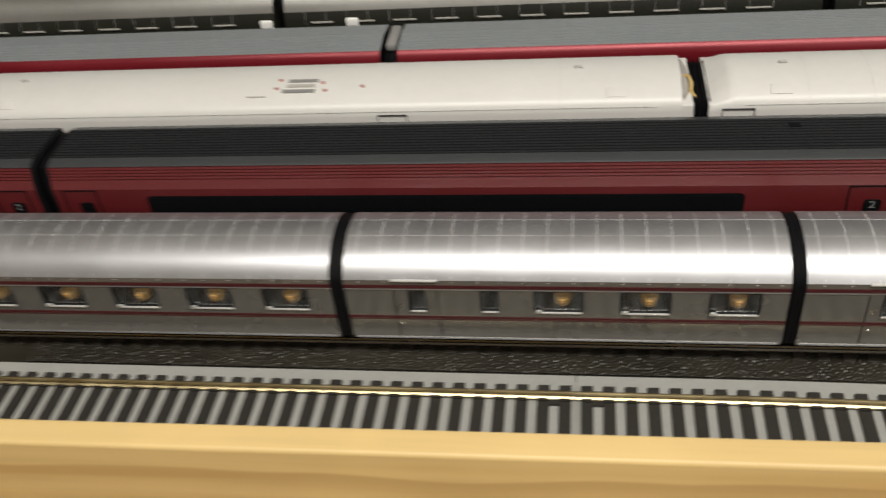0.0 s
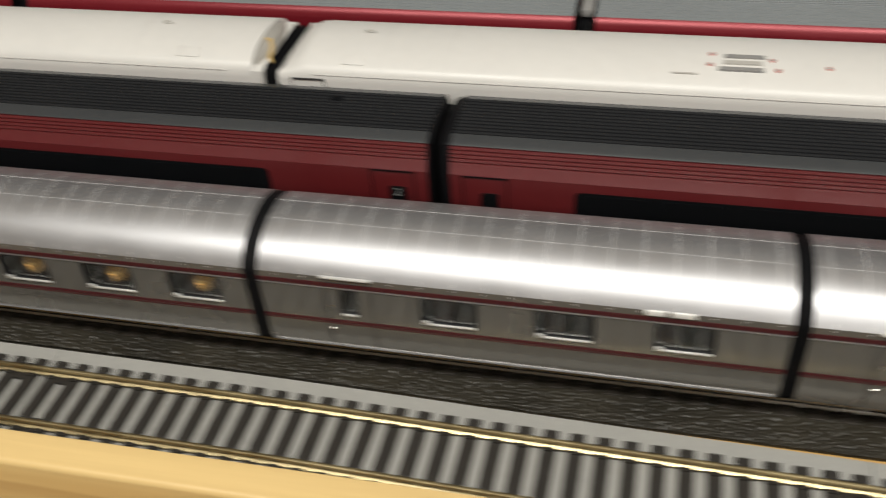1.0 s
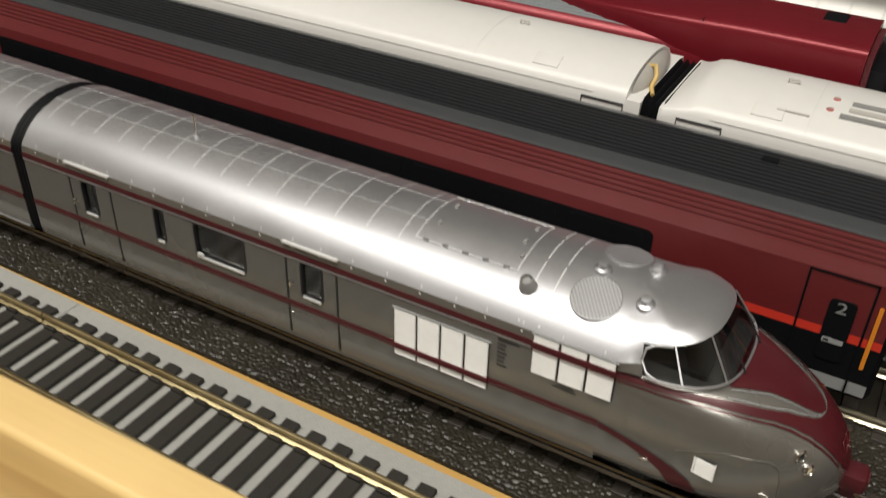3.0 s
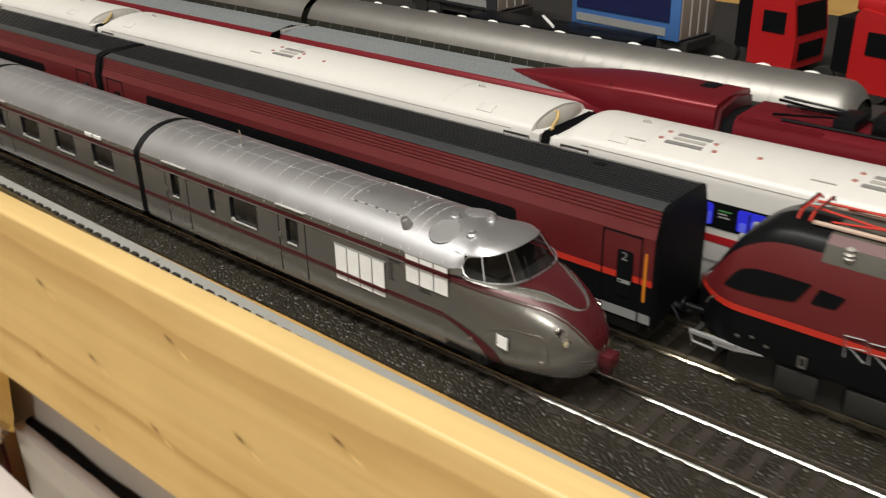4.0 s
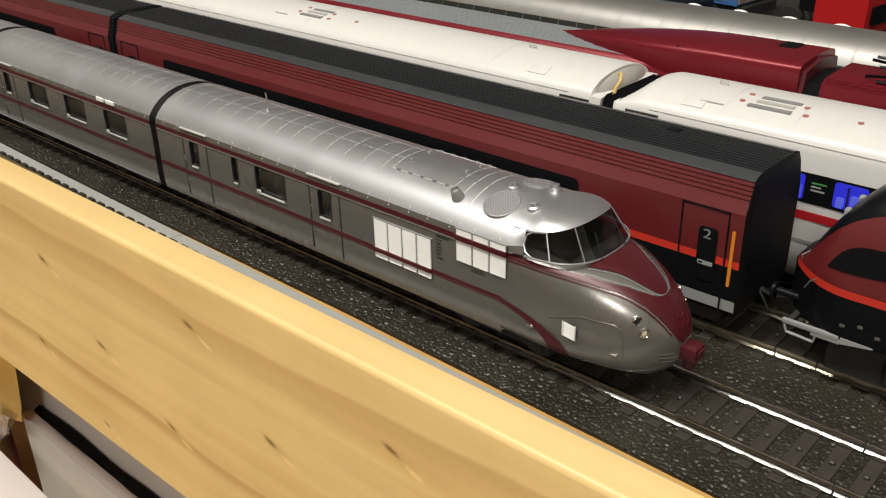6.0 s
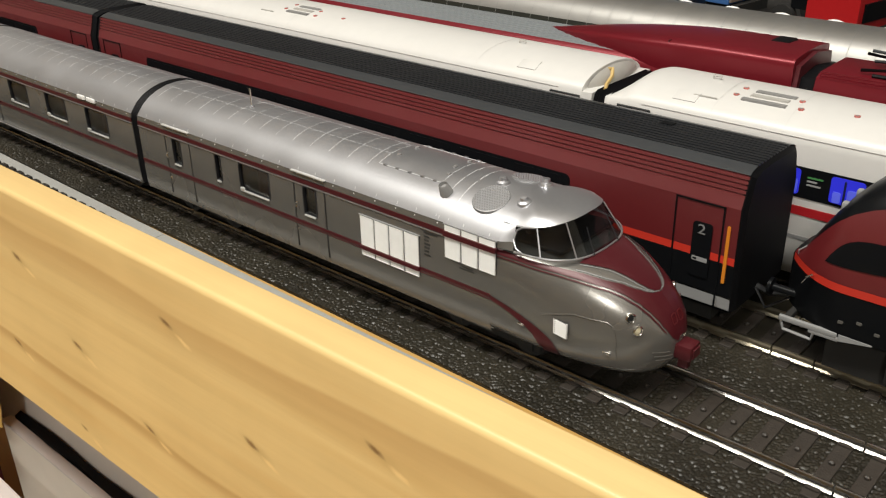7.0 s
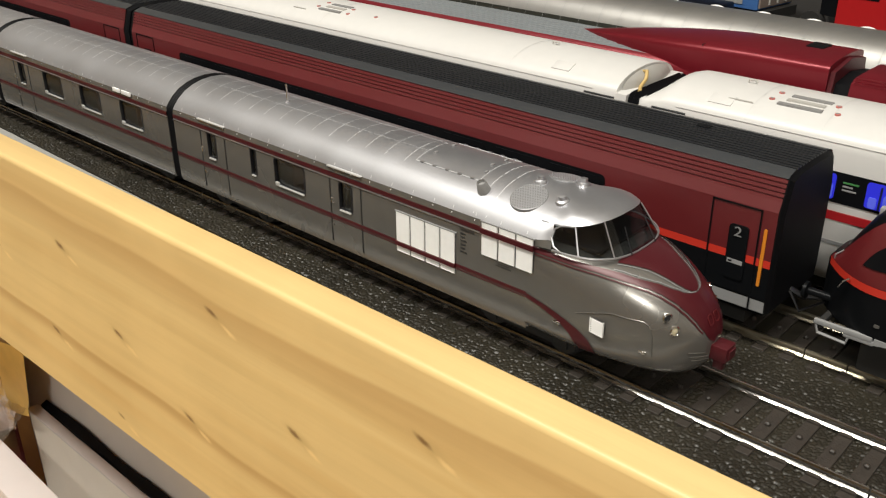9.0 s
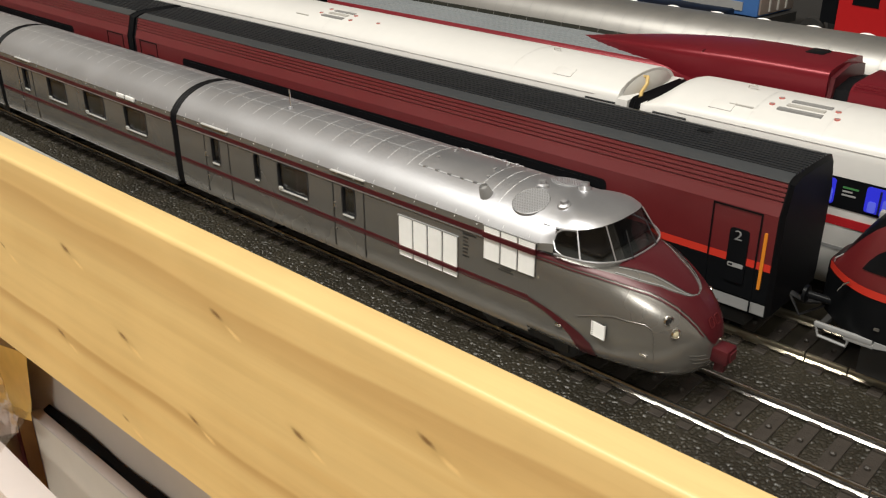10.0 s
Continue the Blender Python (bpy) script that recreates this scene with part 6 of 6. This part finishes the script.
def tube_coach(x0, x1, label, tail=False):
    t = thing("silver_coach", label, "model train", "silver round roofed coaches")
    half = [(0.0140, 0.0120), (0.0158, 0.0160), (0.0164, 0.0300), (0.0164, 0.0385)]
    arc = [(0.0164 * math.cos(radians(a)) ** 0.9, 0.0385 + 0.0175 * math.sin(radians(a))) for a in range(9, 90, 9)] + [(0.0, 0.0560)]

    def skin(prof, closed):
        rings = [[(x, y, z) for y, z in prof] for x in (x0, x1 - 0.008)]
        for u in (0.4, 0.7, 0.9, 1.0):
            k = u ** 3 if tail else 0.0
            rings.append([(x1 - 0.008 + (0.010 if tail else 0.008) * u, SV + (y - SV) * (1 - 0.18 * k), 0.012 + (z - 0.012) * (1 - 0.14 * k)) for y, z in prof])
        return loft(bmesh.new(), rings, closed)
    part("body", skin(mirror_prof([(y - 0.0003, z) for y, z in half + arc[:4]] + [(0.0, 0.0520)], SV), True), M["coach_brown"], t, "dark green-brown lower sides", angle=30)
    part("roof", skin(mirror_prof(arc[2:], SV), False), M["tube"], t, "satin silver rounded roof", angle=40)
    for s in (-1, 1):
        y = SV + s * 0.0164
        w = part("window_band", box(bmesh.new(), x0 + 0.006, x1 - 0.012, min(y, y + s * 0.0002), max(y, y + s * 0.0002), 0.0285, 0.0375), M["rj_black"], t, "dark green-black window band", smooth=False)
        n = int((x1 - x0) / 0.021)
        for k in range(n):
            a = x0 + 0.010 + (x1 - x0 - 0.02) * k / n
            part("pane", plate(a, a + 0.0105, 0.0296, 0.0366, y + s * 0.0004, -s * 0.0002, 0.0008), M["dark_pane"], w)
    bm = bmesh.new()
    n = int((x1 - x0) / 0.0095)
    for k in range(1, n):
        x = x0 + (x1 - x0 - 0.01) * k / n
        pts = [(SV - y, z) for y, z in arc]
        for (ya, za), (yb, zb) in zip(pts, pts[1:]):
            q = [(x, ya - 0.0001, za + 0.0001), (x + 0.0002, ya - 0.0001, za + 0.0001), (x + 0.0002, yb - 0.0001, zb + 0.0001), (x, yb - 0.0001, zb + 0.0001)]
            bm.faces.new([bm.verts.new(p) for p in q])
    part("roof_seams", bm, M["mid_grey"], t, "thin roof seams", smooth=False)
    for k in range(int((x1 - x0) / 0.0195)):
        x = x0 + 0.012 + 0.0195 * k
        bm = bmesh.new()
        lathe(bm, [(0.0034, -0.0006), (0.0030, 0.0006), (0.0016, 0.0012), (0.0003, 0.0013)], (0, 0, 0), n=14)
        bm.transform(Matrix.Translation((x, SV + 0.0088, 0.0536)) @ pose(0, 0, 0, -38, 0, 0) @ Matrix.Diagonal((1.1, 0.6, 1, 1)))
        part("roof_vent", bm, M["white_slat"], t, "pale roof ventilator")
    for s in (-1, 1):
        for k in range(int((x1 - x0) / 0.0185) - 1):
            xa = x0 + 0.012 + 0.0185 * k
            part("window_trim", B(xa, xa + 0.0100, SV + s * 0.0161 - 0.0004, SV + s * 0.0161 + 0.0004, 0.0418, 0.0422), M["white_line"], t, "pale window trim", smooth=False)
    part("gangway", B(x0 - 0.004, x0, SV - 0.011, SV + 0.011, 0.014, 0.0520, bevel=0.002), M["rubber"], t, "black gangway")
    part("underframe", B(x0 + 0.004, x1 - 0.004, SV - 0.012, SV + 0.012, 0.0075, 0.0125), M["frame"], t, smooth=False)
    return t


mid_coach = tube_coach(-0.3230, -0.0960, "satin silver coach with rounded roof and roof ventilators")
tube_coach(-0.0910, 0.1960, "satin silver end coach with rounded roof and ventilators", True)
far_coach = tube_coach(-0.5900, -0.3280, "satin silver coach with rounded roof, further back")

for x in (-0.3312, -0.2922):
    part("step_lamp", B(x - 0.0028, x + 0.0028, SV - 0.0182, SV - 0.0160, 0.0388, 0.0440, bevel=0.0007), M["white_slat"], far_coach if x < -0.33 else mid_coach, "short white fitting on the side")

# ---------------------------------------------------------------- lorries at the back
step = whole("rear_step", B(X0, X1, 0.212, 0.40, 0.0, 0.030, bevel=0.001), M["backwall"], "dark raised step behind the trains", "shelf")


def lorry(x, y, yaw, cab, boxmat, label, length=0.075):
    t = thing("toy_lorry", label, "model lorry", "lorries on the rear step")
    t.matrix_world = pose(x, y, 0.030, 0, 0, yaw)
    if boxmat:
        b = part("container", B(-length, -0.004, -0.0145, 0.0145, 0.010, 0.044, bevel=0.0006), boxmat, t)
        part("container_front", B(-0.0042, -0.0030, -0.0138, 0.0138, 0.0110, 0.0430, bevel=0.0003), M["tan_panel"], b, "pale brownish end panel")
        for k in (-1, 0, 1):
            part("panel_bar", B(-0.0032, -0.0024, k * 0.0068 - 0.0004, k * 0.0068 + 0.0004, 0.012, 0.042), M["white_line"], b, smooth=False)
        part("panel_mark", B(-length + 0.004, -0.010, -0.0149, -0.0144, 0.0190, 0.0330), M["navy"], b, "dark navy side panel", smooth=False)
        part("lower_band", B(-length + 0.004, -0.012, -0.0149, -0.0144, 0.0120, 0.0160), M["light_grey"], b, "pale lower band", smooth=False)
        part("chassis", B(-length, 0.0, -0.0125, 0.0125, 0.0055, 0.0100), M["frame"], t, smooth=False)
    if cab:
        c = part("cab", loft(bmesh.new(), [[(x_, yy, z) for x_, z in ((0.0, 0.004), (0.024, 0.004), (0.0245, 0.018), (0.0215, 0.036), (0.002, 0.039), (0.0, 0.036))] for yy in (-0.0140, 0.0140)]), cab, t, "red lorry cab", angle=20)
        for yy in (-0.0142, 0.0140):
            part("cab_window", B(0.0065, 0.0185, yy, yy + 0.0003, 0.0200, 0.0300), M["rj_black"], c, "dark cab window", smooth=False)
        part("grille", B(0.0243, 0.0250, -0.010, 0.010, 0.008, 0.016), M["rj_black"], c, smooth=False)
        part("windscreen", loft(bmesh.new(), [[(0.0246, yy, 0.0200), (0.0222, yy, 0.0335)] for yy in (-0.0125, 0.0125)], False), M["rj_black"], c, "dark windscreen")
        part("spoiler", B(-0.002, 0.016, -0.0115, 0.0115, 0.0375, 0.0425, bevel=0.001), cab, c)
        # Black block put in as the dark shade behind the cab.
        part("rear_shade_block", B(-0.009, -0.001, -0.012, 0.012, 0.010, 0.034), M["rj_black"], t, smooth=False)
    for wx in ((-length + 0.010, -length + 0.022, -0.02) if boxmat else (-0.012,)) + ((0.014,) if cab else ()):
        for s in (-1, 1):
            bm = bmesh.new()
            lathe(bm, [(0.0055, -0.002), (0.0058, 0.0), (0.0055, 0.002), (0.002, 0.0022)], (wx, s * 0.0118, 0.0058), "y", 16)
            part("wheel", bm, M["frame"], t)
    return t


lorry(0.0885, 0.2560, -8, None, M["truck_blue"], "blue lorry container with a pale end panel")
lorry(0.1180, 0.2640, -10, M["truck_red"], None, "bright red lorry cab with dark window")
lorry(0.1720, 0.2450, -10, M["truck_red"], None, "bright red lorry cab beside another")
lorry(-0.030, 0.2600, -6, None, M["rj_strip"], "dark grey lorry container", 0.08)
bm = bmesh.new()
tube(bm, [(0.006, 0.2340, 0.0452), (0.025, 0.2160, 0.0452)], 0.0008, 6)
whole("metal_bar", bm, M["white_slat"], "loose bright metal bar lying on dark stock", "bar")
bm = bmesh.new()
box(bm, -0.03, 0.075, 0.2145, 0.2350, 0.030, 0.0445, 0.001)
whole("flat_wagon", bm, M["rj_black"], "dark flat wagon on the rear step", "model train")

# ---------------------------------------------------------------- packaging under the front board
whole("low_shelf", B(X0, X1, -0.36, 0.30, -0.140, -0.120), M["shelf"], "wooden shelf board below the train shelf", "shelf")
bx = thing("cardboard_box", "pale grey cardboard box below the shelf", "box", "boxes below the shelf")
part("carton", B(0.0100, 0.46, -0.0893, -0.030, -0.120, -0.0132, bevel=0.0008), M["box_grey"], bx)
part("side_seam", B(0.2300, 0.2304, -0.0896, -0.0892, -0.1190, -0.0150), M["white_line"], bx, smooth=False)
# Black wavy strip drawn for the dark line between the two boxes.
bm = bmesh.new()
loft(bm, [[(x, -0.0900, -0.0360), (x, -0.0922 + 0.0004 * math.sin(x * 190 + 1), -0.0360), (x, -0.0922 + 0.0005 * math.sin(x * 190 + 1), -0.0297 + 0.0005 * math.sin(x * 150)), (x, -0.0900, -0.0288 + 0.0006 * math.sin(x * 150))] for x in [0.030 + 0.004 * k for k in range(106)]])
whole("gap_strip", bm, M["rubber"], "black wavy strip in the gap between two boxes", "strip")
bx = thing("cardboard_box", "slim cream cardboard box with a white top edge", "box", "boxes below the shelf")
part("carton", B(0.0290, 0.46, -0.0955, -0.0926, -0.120, -0.0309, bevel=0.0006), M["box_rim"], bx)
part("top_edge", B(0.0288, 0.46, -0.0958, -0.0924, -0.0310, -0.0300, bevel=0.0004), M["box_white"], bx, "white top edge")
bx = thing("cardboard_box", "white printed cardboard box standing in front", "box", "boxes below the shelf")
part("carton", B(0.0, 0.1100, -0.0098, 0.0, -0.120, -0.0350, bevel=0.0009), M["box_white"], bx)
for k, (a, wd) in enumerate(((0.012, 0.013), (0.011, 0.021), (0.010, 0.019), (0.010, 0.024))):
    part("print_line", B(a, a + wd, -0.0100, -0.0097, -0.0400 - 0.0034 * k, -0.0393 - 0.0034 * k), M["white_line"], bx, "unreadable grey print", smooth=False)
bx.matrix_world = pose(0.0030, -0.1046, 0, 0, 0, -1.2)
bg = thing("plastic_bag", "crumpled clear bag with a yellow card header", "bag")


def crumple(tl, tr, br, bl, y, amp, nx=26, nz=18, seed=3.0, lean=0.0):
    """A creased sheet between four corners (x, z), facing the viewer."""
    rows = []
    for i in range(nx + 1):
        row = []
        for j in range(nz + 1):
            u, v = i / nx, j / nz
            top, bot = Vector(tl).lerp(Vector(tr), u), Vector(bl).lerp(Vector(br), u)
            p = bot.lerp(top, v)
            n = noise.noise(Vector((p.x * 90, p.y * 90, seed))) + 0.7 * abs(noise.noise(Vector((p.x * 190, p.y * 170, seed + 4))))
            row.append((p.x, y + amp * n - lean * (1 - v), p.y))
        rows.append(row)
    return loft(bmesh.new(), rows, False)


part("card_header", crumple((-0.080, -0.0336), (0.0455, -0.0012), (0.0372, -0.0275), (-0.080, -0.0700), -0.0986, 0.0004), M["bag_yellow"], bg, "yellow printed card header")
for a, z, wd in ((-0.030, -0.0190, 0.012), (-0.012, -0.0170, 0.010), (0.006, -0.0130, 0.013), (0.008, -0.0168, 0.016), (-0.026, -0.0232, 0.016)):
    part("header_print", crumple((a, z), (a + wd, z + 0.27 * wd), (a + wd, z + 0.27 * wd - 0.0016), (a, z - 0.0016), -0.0992, 0.0003, 6, 3), M["box_grey"], bg, "pale unreadable print")
part("content", crumple((-0.080, -0.0520), (0.0335, -0.0265), (0.0310, -0.0330), (-0.080, -0.1000), -0.1008, 0.0008, 40, 30, 7.0, 0.0010), M["bag_inside"], bg, "pinkish wrapped content")
part("film", crumple((-0.080, -0.0330), (0.0300, -0.0110), (0.0405, -0.0270), (-0.075, -0.1080), -0.1022, 0.0022, 90, 60, 1.0, 0.0010), M["bag"], bg, "clear crumpled film").visible_shadow = False
part("film_corner", crumple((0.000, -0.0270), (0.0385, -0.0235), (0.0450, -0.0275), (0.0305, -0.0345), -0.1003, 0.0018, 44, 34, 5.0, 0.0105), M["bag"], bg, "folded clear film corner").visible_shadow = False
whole("dark_card", B(-0.10, 0.0195, -0.0976, -0.0964, -0.120, -0.0030, bevel=0.0003), M["dark_red_card"], "dark red card tucked under the board", "card")

# the packaging lies on the lower shelf, well below and behind the front board
lower = Matrix.Translation((-0.1199, 0.0804, -0.0580)) @ Matrix.Scale(1.41, 4)
for ob in list(scene.objects):
    if ob.parent is None and ob.name.split(".")[0] in ("low_shelf", "cardboard_box", "gap_strip", "plastic_bag", "dark_card"):
        ob.matrix_world = lower @ ob.matrix_world
